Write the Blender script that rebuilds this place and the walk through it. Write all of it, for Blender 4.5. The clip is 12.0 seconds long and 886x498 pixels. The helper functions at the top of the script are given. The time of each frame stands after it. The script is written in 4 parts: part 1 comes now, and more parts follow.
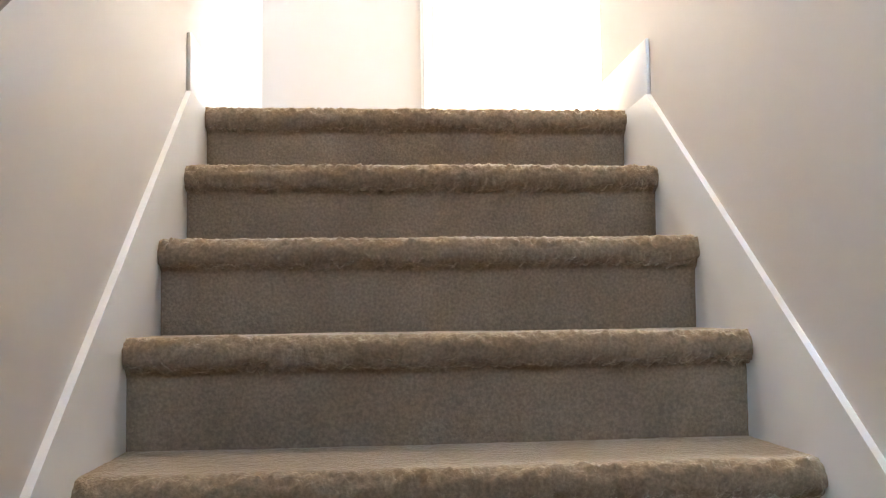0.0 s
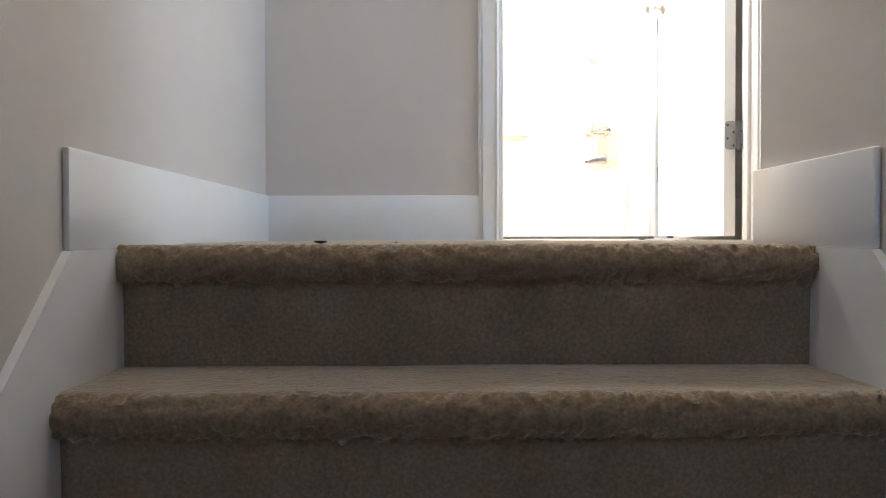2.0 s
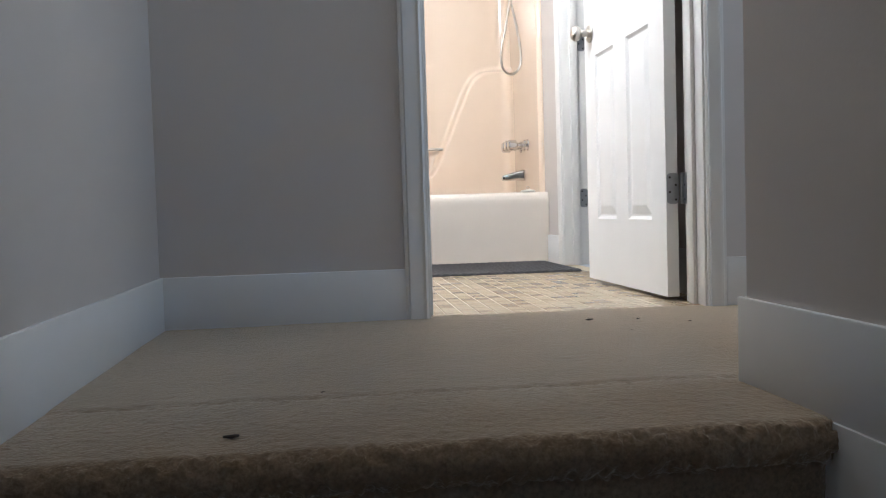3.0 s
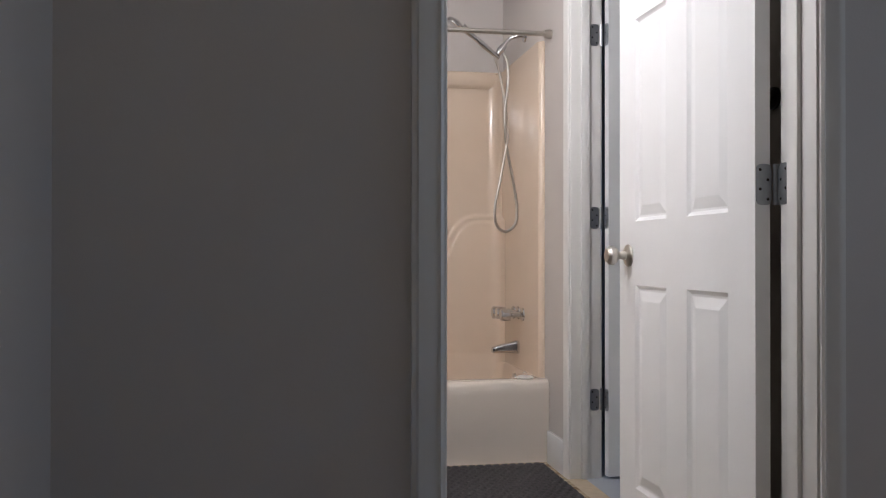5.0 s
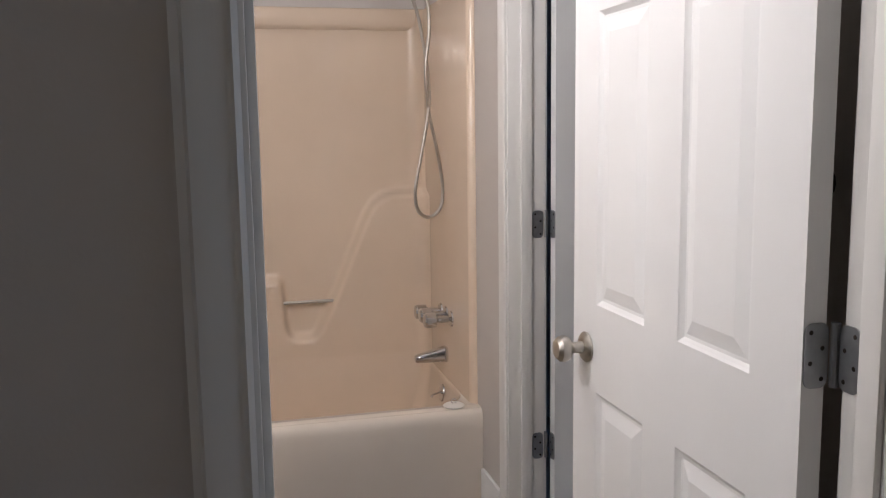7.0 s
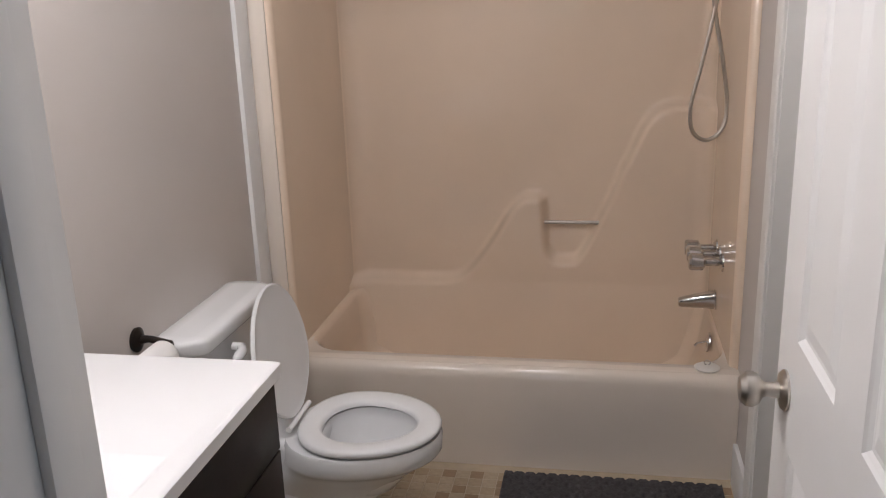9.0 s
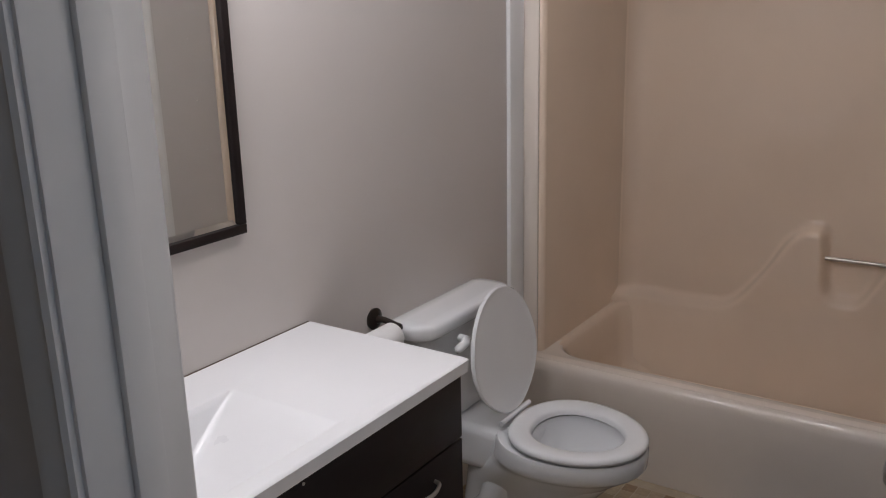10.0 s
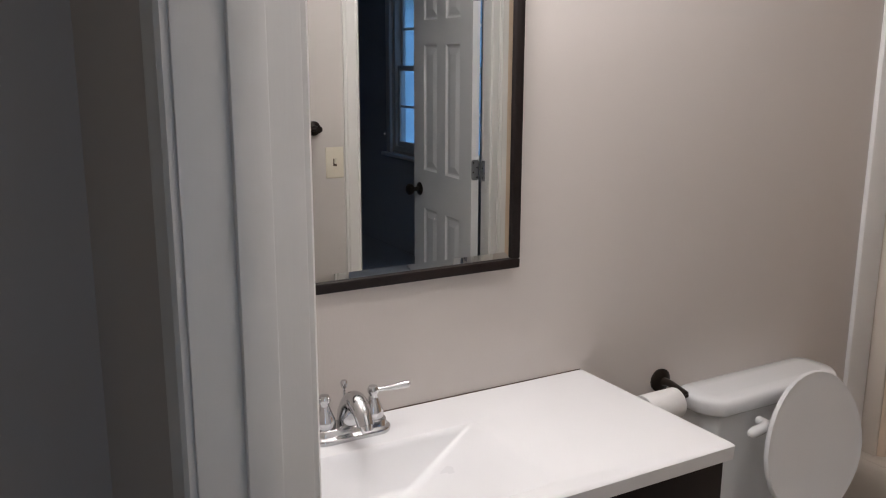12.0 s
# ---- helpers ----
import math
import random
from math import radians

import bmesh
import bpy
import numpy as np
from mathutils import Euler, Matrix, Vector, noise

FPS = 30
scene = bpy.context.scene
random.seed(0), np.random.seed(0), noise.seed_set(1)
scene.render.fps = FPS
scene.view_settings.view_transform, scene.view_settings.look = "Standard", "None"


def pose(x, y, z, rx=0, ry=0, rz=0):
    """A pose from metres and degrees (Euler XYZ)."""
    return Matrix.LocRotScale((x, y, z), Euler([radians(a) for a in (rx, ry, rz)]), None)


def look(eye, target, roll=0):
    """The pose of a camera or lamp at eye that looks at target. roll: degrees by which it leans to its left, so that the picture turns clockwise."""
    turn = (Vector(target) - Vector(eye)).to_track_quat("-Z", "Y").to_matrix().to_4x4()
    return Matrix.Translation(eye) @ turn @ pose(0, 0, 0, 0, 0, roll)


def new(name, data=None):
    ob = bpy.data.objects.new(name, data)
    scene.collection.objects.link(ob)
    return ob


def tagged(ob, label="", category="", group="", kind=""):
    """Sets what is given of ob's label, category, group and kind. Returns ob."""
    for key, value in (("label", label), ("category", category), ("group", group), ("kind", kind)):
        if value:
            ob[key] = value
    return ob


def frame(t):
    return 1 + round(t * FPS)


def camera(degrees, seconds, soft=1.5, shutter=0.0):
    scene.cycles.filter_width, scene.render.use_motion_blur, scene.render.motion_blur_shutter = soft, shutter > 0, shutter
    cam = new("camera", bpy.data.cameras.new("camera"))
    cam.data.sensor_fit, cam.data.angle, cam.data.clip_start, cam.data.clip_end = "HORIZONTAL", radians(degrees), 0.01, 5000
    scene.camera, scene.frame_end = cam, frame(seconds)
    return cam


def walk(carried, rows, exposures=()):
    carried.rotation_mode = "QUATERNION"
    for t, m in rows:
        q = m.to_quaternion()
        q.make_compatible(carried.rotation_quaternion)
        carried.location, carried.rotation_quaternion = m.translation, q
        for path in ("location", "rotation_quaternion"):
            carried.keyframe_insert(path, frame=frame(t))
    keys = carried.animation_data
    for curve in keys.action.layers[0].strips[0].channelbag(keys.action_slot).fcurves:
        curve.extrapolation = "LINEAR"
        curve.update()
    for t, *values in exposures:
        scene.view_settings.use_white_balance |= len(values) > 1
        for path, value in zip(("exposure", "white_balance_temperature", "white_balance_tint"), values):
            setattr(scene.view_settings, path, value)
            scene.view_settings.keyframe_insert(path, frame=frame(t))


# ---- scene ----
cam = camera(54.2, 12.0, soft=1.1)
PATH = [
    (0, (0.018, 0.126, -0.536), (0.185, 2.112, -0.374), -0.8),
    (0.5, (0.096, 0.355, -0.432), (0.284, 2.339, -0.263), -0.8),
    (1, (0.116, 0.605, -0.28), (0.146, 2.6, -0.151), -1.1),
    (1.5, (0.135, 0.778, -0.115), (0.209, 2.776, -0.086), -0.3),
    (2, (0.092, 0.962, 0.012), (0.113, 2.962, -0.017), -0.1),
    (2.5, (0.034, 1.087, 0.161), (0.226, 3.075, 0.065), -1.7),
    (3, (0.053, 1.246, 0.284), (0.292, 3.23, 0.193), -1.7),
    (3.5, (0.009, 1.439, 0.455), (0.287, 3.419, 0.449), -0.3),
    (3.7, (0.006, 1.477, 0.522), (0.281, 3.458, 0.544), -0.3),
    (5.3, (0.001, 2.031, 0.969), (0.402, 3.99, 0.981), 0.4),
    (5.5, (0.032, 2.095, 1.006), (0.464, 4.048, 1.015), 0.5),
    (6, (0.161, 2.286, 1.135), (0.589, 4.239, 1.114), -0.0),
    (6.5, (0.216, 2.477, 1.234), (0.645, 4.426, 1.11), -1.4),
    (6.7, (0.238, 2.559, 1.289), (0.717, 4.492, 1.101), -1.1),
    (8.3, (0.463, 3.022, 1.518), (0.739, 4.942, 1.029), -2.5),
    (8.5, (0.527, 3.028, 1.515), (0.684, 4.954, 1.0), -3.5),
    (9, (0.703, 3.04, 1.513), (0.342, 4.926, 0.953), -2.0),
    (9.5, (0.859, 3.027, 1.522), (0.044, 4.767, 0.967), -2.0),
    (10, (1.02, 3.066, 1.565), (-0.058, 4.662, 1.026), -1.4),
    (10.5, (1.041, 3.176, 1.544), (-0.247, 4.608, 1.007), 0.1),
    (11, (1.107, 3.244, 1.556), (-0.427, 4.424, 1.05), 0.9),
    (11.5, (1.156, 3.292, 1.564), (-0.507, 4.321, 1.143), 0.5),
    (12, (1.128, 3.316, 1.54), (-0.569, 4.282, 1.106), 0.2),
]
EXPOSURES = [
    (0.0, 4.2, 6700, 5), (0.5, 3.45, 6600, 4), (1.0, 3.05, 6150, 4), (1.5, 2.8, 6100, 4), (2.0, 2.4, 6000, 4), (2.5, 1.65, 5900, 5), (3.0, 0.95, 5550, 3), (3.5, 0.4, 5550, 5),
    (5.5, -0.3, 6000, 9), (6.5, -0.4, 6100, 10), (8.5, -0.28, 6200, 11), (9.5, -0.97, 6000, 11), (10.5, -1.06, 5900, 10), (11.0, -0.98, 6050, 9), (11.5, -0.84, 6250, 10), (12.0, -0.86, 6250, 10)]
walk(cam, [(t, look(eye, target, roll)) for t, eye, target, roll in PATH], EXPOSURES)

# ---- world and light ----
world = bpy.data.worlds.new("dusk_sky")
scene.world = world
world.use_nodes = True
wn = world.node_tree.nodes
sky = wn.new("ShaderNodeTexSky")
sky.sky_type = "NISHITA"
sky.sun_disc = False
sky.sun_elevation = radians(38.0)
sky.sun_rotation = radians(200)
wn["Background"].inputs["Strength"].default_value = 0.15
tint = wn.new("ShaderNodeMix")
tint.data_type, tint.blend_type = "RGBA", "MULTIPLY"
tint.inputs["Factor"].default_value = 1.0
tint.inputs["B"].default_value = (1.2, 1.95, 2.9, 1)
world.node_tree.links.new(sky.outputs["Color"], tint.inputs["A"])
world.node_tree.links.new(tint.outputs["Result"], wn["Background"].inputs["Color"])


def lamp(name, kind, m, energy, color, size=0.1, size_y=None):
    data = bpy.data.lights.new(name, kind)
    data.energy, data.color = energy, color
    if kind == "AREA":
        data.shape, data.size, data.size_y = "RECTANGLE", size, size_y or size
    else:
        data.shadow_soft_size = size
    ob = new(name, data)
    ob.matrix_world = m
    return ob


# bulbs of the fixture above the mirror
for ly in (3.82, 4.02, 4.22):
    lamp("vanity_bulb_light", "POINT", pose(-0.245, ly, 2.06), 11.4, (1.0, 0.94, 0.91), 0.05)
# ceiling light of the bathroom, unseen, added to spill onto the stairs
lamp("bath_ceiling_fill_light", "POINT", pose(0.37, 4.50, 2.33), 23.0, (1.0, 0.94, 0.91), 0.09)
# daylight in the window opening of the landing
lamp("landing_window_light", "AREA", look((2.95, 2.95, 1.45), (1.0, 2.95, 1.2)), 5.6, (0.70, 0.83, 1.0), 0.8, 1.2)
# fill lamp in an added, unseen window above the foot of the stairs
lamp("stair_foot_fill_light", "AREA", look((0.14, -2.04, 1.78), (0.14, 1.2, 0.2)), 0.6, (1.0, 0.95, 0.88), 0.7, 1.1)
# unseen recessed downlight over the stairs, added to brighten walls and treads
lamp("stair_fill_downlight", "AREA", look((0.145, 2.15, 2.405), (0.145, 2.1501, 0.0)), 2.05, (1.0, 0.80, 0.57), 0.12)

# ---- materials ----
def mat(name, color, rough=0.5, metal=0.0, noise_scale=0.0, vary=0.0, bump=0.0, bump_scale=200.0, coat=0.0, spec=0.5, blotch=0.0):
    m = bpy.data.materials.new(name)
    m.use_nodes = True
    n, l = m.node_tree.nodes, m.node_tree.links
    b = n["Principled BSDF"]
    b.inputs["Base Color"].default_value = (*color, 1)
    b.inputs["Roughness"].default_value = rough
    b.inputs["Metallic"].default_value = metal
    b.inputs["Coat Weight"].default_value = coat
    b.inputs["Specular IOR Level"].default_value = spec
    tc = n.new("ShaderNodeTexCoord")
    if vary > 0:
        big = n.new("ShaderNodeTexNoise")
        big.inputs["Scale"].default_value = noise_scale
        big.inputs["Detail"].default_value = 6
        l.new(tc.outputs["Object"], big.inputs["Vector"])
        ramp = n.new("ShaderNodeMapRange")
        ramp.inputs["From Min"].default_value, ramp.inputs["From Max"].default_value = 0.3, 0.7
        ramp.inputs["To Min"].default_value, ramp.inputs["To Max"].default_value = 1 - vary, 1 + vary * 0.6
        l.new(big.outputs["Fac"], ramp.inputs["Value"])
        mix = n.new("ShaderNodeMix")
        mix.data_type, mix.blend_type = "RGBA", "MULTIPLY"
        mix.inputs["Factor"].default_value = 1.0
        mix.inputs["A"].default_value = (*color, 1)
        l.new(ramp.outputs["Result"], mix.inputs["B"])
        l.new(mix.outputs["Result"], b.inputs["Base Color"])
        if blotch > 0:
            wide = n.new("ShaderNodeTexNoise")
            wide.inputs["Scale"].default_value, wide.inputs["Detail"].default_value = 7.0, 5
            wide.inputs["Roughness"].default_value = 0.65
            l.new(tc.outputs["Object"], wide.inputs["Vector"])
            wr = n.new("ShaderNodeMapRange")
            wr.inputs["From Min"].default_value, wr.inputs["From Max"].default_value = 0.3, 0.7
            wr.inputs["To Min"].default_value, wr.inputs["To Max"].default_value = 1 - blotch, 1 + blotch * 0.7
            l.new(wide.outputs["Fac"], wr.inputs["Value"])
            mul = n.new("ShaderNodeVectorMath")
            mul.operation = "SCALE"
            l.new(mix.outputs["Result"], mul.inputs["Vector"])
            l.new(wr.outputs["Result"], mul.inputs["Scale"])
            l.new(mul.outputs["Vector"], b.inputs["Base Color"])
        rr = n.new("ShaderNodeMapRange")
        rr.inputs["To Min"].default_value, rr.inputs["To Max"].default_value = max(0.02, rough * 0.8), min(1, rough * 1.2)
        l.new(big.outputs["Fac"], rr.inputs["Value"])
        l.new(rr.outputs["Result"], b.inputs["Roughness"])
    if bump > 0:
        fine = n.new("ShaderNodeTexNoise")
        fine.inputs["Scale"].default_value = bump_scale
        fine.inputs["Detail"].default_value = 4
        l.new(tc.outputs["Object"], fine.inputs["Vector"])
        bp = n.new("ShaderNodeBump")
        bp.inputs["Strength"].default_value = bump
        bp.inputs["Distance"].default_value = 0.002
        l.new(fine.outputs["Fac"], bp.inputs["Height"])
        l.new(bp.outputs["Normal"], b.inputs["Normal"])
    return m


WALL = mat("greige_wall_paint", (0.59, 0.55, 0.52), 0.62, vary=0.035, noise_scale=1.3, bump=0.12, bump_scale=160)
CEIL = mat("white_ceiling_paint", (0.78, 0.77, 0.75), 0.9, vary=0.03, noise_scale=2, bump=0.2, bump_scale=120)
TRIM = mat("white_semigloss_trim", (0.77, 0.77, 0.765), 0.35, vary=0.03, noise_scale=4, bump=0.04, bump_scale=60)
DOORW = mat("white_door_paint", (0.80, 0.80, 0.80), 0.38, vary=0.025, noise_scale=5, bump=0.08, bump_scale=90)
CARPET = mat("tan_pile_carpet", (0.275, 0.204, 0.136), 0.98, vary=0.27, noise_scale=170, bump=1.0, bump_scale=230, spec=0.1, blotch=0.16)
cb = CARPET.node_tree.nodes["Principled BSDF"]
cb.inputs["Sheen Weight"].default_value, cb.inputs["Sheen Roughness"].default_value, cb.inputs["Sheen Tint"].default_value = 1.0, 0.4, (0.88, 0.76, 0.60, 1)
OAK = mat("stained_oak_handrail", (0.16, 0.095, 0.055), 0.4, vary=0.2, noise_scale=25, bump=0.05)
FLOORW = mat("dark_wood_floor", (0.10, 0.07, 0.05), 0.5, vary=0.2, noise_scale=6, bump=0.05)
# one gelcoat in two tones: alcove with bounce tint, front paler as lit
TUB = mat("almond_gelcoat_alcove_bounce", (0.74, 0.605, 0.475), 0.13, vary=0.04, noise_scale=2.5, bump=0.03, bump_scale=9, coat=0.3)
TUB_LIT = mat("almond_gelcoat_lit_front", (0.75, 0.675, 0.595), 0.13, vary=0.04, noise_scale=2.5, bump=0.03, bump_scale=9, coat=0.3)
CERAMIC = mat("white_vitreous_china", (0.80, 0.81, 0.82), 0.10, vary=0.015, noise_scale=6, coat=0.4)
SEATP = mat("white_seat_plastic", (0.78, 0.79, 0.80), 0.25, vary=0.015, noise_scale=8)
CHROME = mat("polished_chrome", (0.62, 0.62, 0.63), 0.10, 1.0, vary=0.03, noise_scale=20)
NICKEL = mat("satin_nickel", (0.52, 0.49, 0.45), 0.32, 1.0, vary=0.06, noise_scale=30)
STEEL = mat("zinc_hinge_steel", (0.38, 0.39, 0.41), 0.42, 0.9, vary=0.12, noise_scale=60)
BRONZE = mat("oil_rubbed_bronze", (0.035, 0.027, 0.022), 0.35, 0.7, vary=0.15, noise_scale=40)
ESPRESSO = mat("espresso_wood", (0.011, 0.0065, 0.006), 0.48, vary=0.3, noise_scale=9, bump=0.05, bump_scale=70, spec=0.3)
MARBLE = mat("white_cultured_marble", (0.83, 0.83, 0.84), 0.3, vary=0.02, noise_scale=5, coat=0.1)
PAPER = mat("toilet_paper", (0.82, 0.81, 0.80), 0.95, vary=0.03, noise_scale=30, bump=0.3, bump_scale=300)
MAT = mat("charcoal_bath_mat", (0.056, 0.052, 0.054), 0.95, vary=0.5, noise_scale=90, bump=0.8, bump_scale=260)
IVORY = mat("ivory_plastic", (0.72, 0.66, 0.54), 0.35, vary=0.02, noise_scale=10)
SILVER = mat("mirror_silver", (0.86, 0.88, 0.87), 0.0, 1.0)
RUBBER = mat("white_rubber", (0.70, 0.68, 0.64), 0.5, vary=0.05, noise_scale=30)
CRUMB = mat("dark_crumb", (0.03, 0.02, 0.015), 0.9, vary=0.3, noise_scale=200)
GAP = mat("dark_caulk_and_slot_shade", (0.09, 0.06, 0.04), 0.8, vary=0.2, noise_scale=20)
GROUT = mat("floor_grout", (0.49, 0.40, 0.285), 0.8, vary=0.1, noise_scale=30, bump=0.2)
# the unlit bedroom's dim blue dusk is put into this colour
DUSK_DIM = mat("dusk_dimmed_paint", (0.38, 0.41, 0.46), 0.65, vary=0.05, noise_scale=1.5, bump=0.1, bump_scale=160)
SHADE = mat("frosted_lamp_glass", (0.9, 0.9, 0.88), 0.5)

glass = bpy.data.materials.new("window_glass")
glass.use_nodes = True
gb = glass.node_tree.nodes["Principled BSDF"]
gb.inputs["Transmission Weight"].default_value = 1.0
gb.inputs["Roughness"].default_value = 0.0
gb.inputs["IOR"].default_value = 1.45


def tile_material():
    m = mat("mosaic_vinyl_tile", (0.50, 0.39, 0.26), 0.22, vary=0.12, noise_scale=60, bump=0.08, bump_scale=120)
    n, l = m.node_tree.nodes, m.node_tree.links
    info = n.new("ShaderNodeObjectInfo")
    ramp = n.new("ShaderNodeValToRGB")
    ramp.color_ramp.interpolation = "CONSTANT"
    ramp.color_ramp.elements[0].color = (0.50, 0.405, 0.285, 1)
    ramp.color_ramp.elements[1].position = 0.52
    ramp.color_ramp.elements[1].color = (0.455, 0.36, 0.245, 1)
    e = ramp.color_ramp.elements.new(0.78)
    e.color = (0.345, 0.25, 0.16, 1)
    geo = n.new("ShaderNodeNewGeometry")
    add = n.new("ShaderNodeMath")
    add.operation = "ADD"
    l.new(info.outputs["Random"], add.inputs[0])
    l.new(geo.outputs["Random Per Island"], add.inputs[1])
    fr = n.new("ShaderNodeMath")
    fr.operation = "FRACT"
    l.new(add.outputs[0], fr.inputs[0])
    l.new(fr.outputs[0], ramp.inputs["Fac"])
    for node in n:
        if node.bl_idname == "ShaderNodeMix":
            l.new(ramp.outputs["Color"], node.inputs["A"])
    return m


TILE = tile_material()


def brushed(m, sx, sy, sz, strength):
    """Long painted-over wood grain or brush marks in the relief."""
    n, l = m.node_tree.nodes, m.node_tree.links
    tc = n.new("ShaderNodeTexCoord")
    mp = n.new("ShaderNodeMapping")
    mp.inputs["Scale"].default_value = (sx, sy, sz)
    tex = n.new("ShaderNodeTexNoise")
    tex.inputs["Scale"].default_value, tex.inputs["Detail"].default_value, tex.inputs["Distortion"].default_value = 1.0, 5, 0.6
    bp = n.new("ShaderNodeBump")
    bp.inputs["Strength"].default_value, bp.inputs["Distance"].default_value = strength, 0.0015
    l.new(tc.outputs["Object"], mp.inputs["Vector"])
    l.new(mp.outputs["Vector"], tex.inputs["Vector"])
    l.new(tex.outputs["Fac"], bp.inputs["Height"])
    l.new(bp.outputs["Normal"], n["Principled BSDF"].inputs["Normal"])
    return m


FRAME = brushed(mat("white_painted_wood_frame", (0.75, 0.735, 0.71), 0.36, vary=0.04, noise_scale=5), 110, 110, 9, 0.09)


# ---- mesh helpers ----
def mesh_of(name, bm, material, smooth=False, angle=35):
    bmesh.ops.recalc_face_normals(bm, faces=bm.faces)
    me = bpy.data.meshes.new(name)
    if smooth:
        for f in bm.faces:
            f.smooth = True
        for e in bm.edges:
            if len(e.link_faces) == 2 and e.calc_face_angle(0) > radians(angle):
                e.smooth = False
    bm.to_mesh(me)
    bm.free()
    me.materials.append(material)
    return me


def part(name, bm, material, parent=None, label="", smooth=True, angle=35):
    ob = new(name, mesh_of(name, bm, material, smooth, angle))
    if parent:
        ob.parent = parent
        ob.matrix_parent_inverse = parent.matrix_world.inverted()
    if label:
        ob["label"] = label
    return ob


def thing(name, at, label, category, group="", kind=""):
    ob = new(name)
    ob.empty_display_size = 0.1
    ob.matrix_world = Matrix.Translation(at)
    bpy.context.view_layer.update()
    return tagged(ob, label, category, group, kind)


def box(bm, x0, x1, y0, y1, z0, z1, bevel=0.0, seg=2, m=None):
    r = bmesh.ops.create_cube(bm, size=1)
    vs = r["verts"]
    bmesh.ops.scale(bm, vec=(x1 - x0, y1 - y0, z1 - z0), verts=vs)
    bmesh.ops.translate(bm, vec=((x0 + x1) / 2, (y0 + y1) / 2, (z0 + z1) / 2), verts=vs)
    if bevel:
        es = list({e for v in vs for e in v.link_edges})
        out = bmesh.ops.bevel(bm, geom=es, offset=bevel, segments=seg, affect="EDGES", profile=0.5)
        vs = list({v for f in out["faces"] for v in f.verts} | {v for v in vs if v.is_valid})
    if m is not None:
        bmesh.ops.transform(bm, matrix=m, verts=vs)
    return bm


def bx(*a, **k):
    return box(bmesh.new(), *a, **k)


def prism(bm, pts, axis, a0, a1, bevel=0.0, seg=2):
    """A polygon of (u, v) pairs swept along an axis: x: (y, z), y: (x, z), z: (x, y)."""
    def at(u, v, w):
        return {"x": (w, u, v), "y": (u, w, v), "z": (u, v, w)}[axis]
    lo = [bm.verts.new(at(u, v, a0)) for u, v in pts]
    hi = [bm.verts.new(at(u, v, a1)) for u, v in pts]
    n = len(pts)
    bm.faces.new(lo)
    bm.faces.new(hi[::-1])
    for i in range(n):
        bm.faces.new((lo[i], hi[i], hi[(i + 1) % n], lo[(i + 1) % n]))
    if bevel:
        es = [e for e in bm.edges if e.verts[0] in hi and e.verts[1] in hi]
        bmesh.ops.bevel(bm, geom=es, offset=bevel, segments=seg, affect="EDGES", profile=0.5)
    return bm


def sweep(bm, pts, r, seg=10, closed_ends=True):
    pts = [Vector(p) for p in pts]
    rings, up = [], None
    for i, p in enumerate(pts):
        d = (pts[min(i + 1, len(pts) - 1)] - pts[max(i - 1, 0)]).normalized()
        if up is None:
            up = d.orthogonal().normalized()
        up = (up - d * up.dot(d)).normalized()
        side = d.cross(up)
        rad = r[i] if isinstance(r, (list, tuple)) else r
        rings.append([bm.verts.new(p + rad * (math.cos(a) * up + math.sin(a) * side)) for a in [2 * math.pi * k / seg for k in range(seg)]])
    join_rings(bm, rings, closed_ends)
    return bm


def join_rings(bm, rings, caps=True):
    for a, b in zip(rings, rings[1:]):
        n = len(a)
        for i in range(n):
            bm.faces.new((a[i], a[(i + 1) % n], b[(i + 1) % n], b[i]))
    if caps:
        bm.faces.new(rings[0][::-1])
        bm.faces.new(rings[-1])


def lathe(bm, prof, m, seg=20):
    """A profile of (radius, height) pairs turned round the local z axis of m."""
    rings = [[bm.verts.new(m @ Vector((max(r, 0.0004) * math.cos(2 * math.pi * k / seg), max(r, 0.0004) * math.sin(2 * math.pi * k / seg), h))) for k in range(seg)] for r, h in prof]
    join_rings(bm, rings)
    return bm


def along(p, q):
    """A pose at p whose z axis points to q."""
    return Matrix.Translation(p) @ (Vector(q) - Vector(p)).to_track_quat("Z", "Y").to_matrix().to_4x4()


def spline(pts, n=10):
    """Catmull-Rom through the points."""
    P = [Vector(p) for p in pts]
    P = [2 * P[0] - P[1]] + P + [2 * P[-1] - P[-2]]
    out = []
    for i in range(1, len(P) - 2):
        a, b, c, d = P[i - 1:i + 3]
        for k in range(n):
            t = k / n
            out.append(0.5 * (2 * b + (c - a) * t + (2 * a - 5 * b + 4 * c - d) * t * t + (3 * b - a - 3 * c + d) * t ** 3))
    out.append(P[-2])
    return out


def structure(name, bm, material, label, category, smooth=False):
    return tagged(part(name, bm, material, None, label, smooth), category=category, kind="structure")


# ---- plan ----
XL, XR = -0.400, 0.69          # stair walls
RX = 1.132                     # bathroom's right wall
YD, YB = 3.505, 3.629          # wall with the bathroom door: landing face, bathroom face
DX0, DX1, DH = 0.289, 1.044, 2.04
RISE, RUN, Y0 = 0.1865, 0.2285, 2.267
STEPS = 14
ZLOW = -RISE * STEPS
YFOOT = Y0 - RUN * (STEPS - 1)
CZ = 2.44
YBACK = 6.44

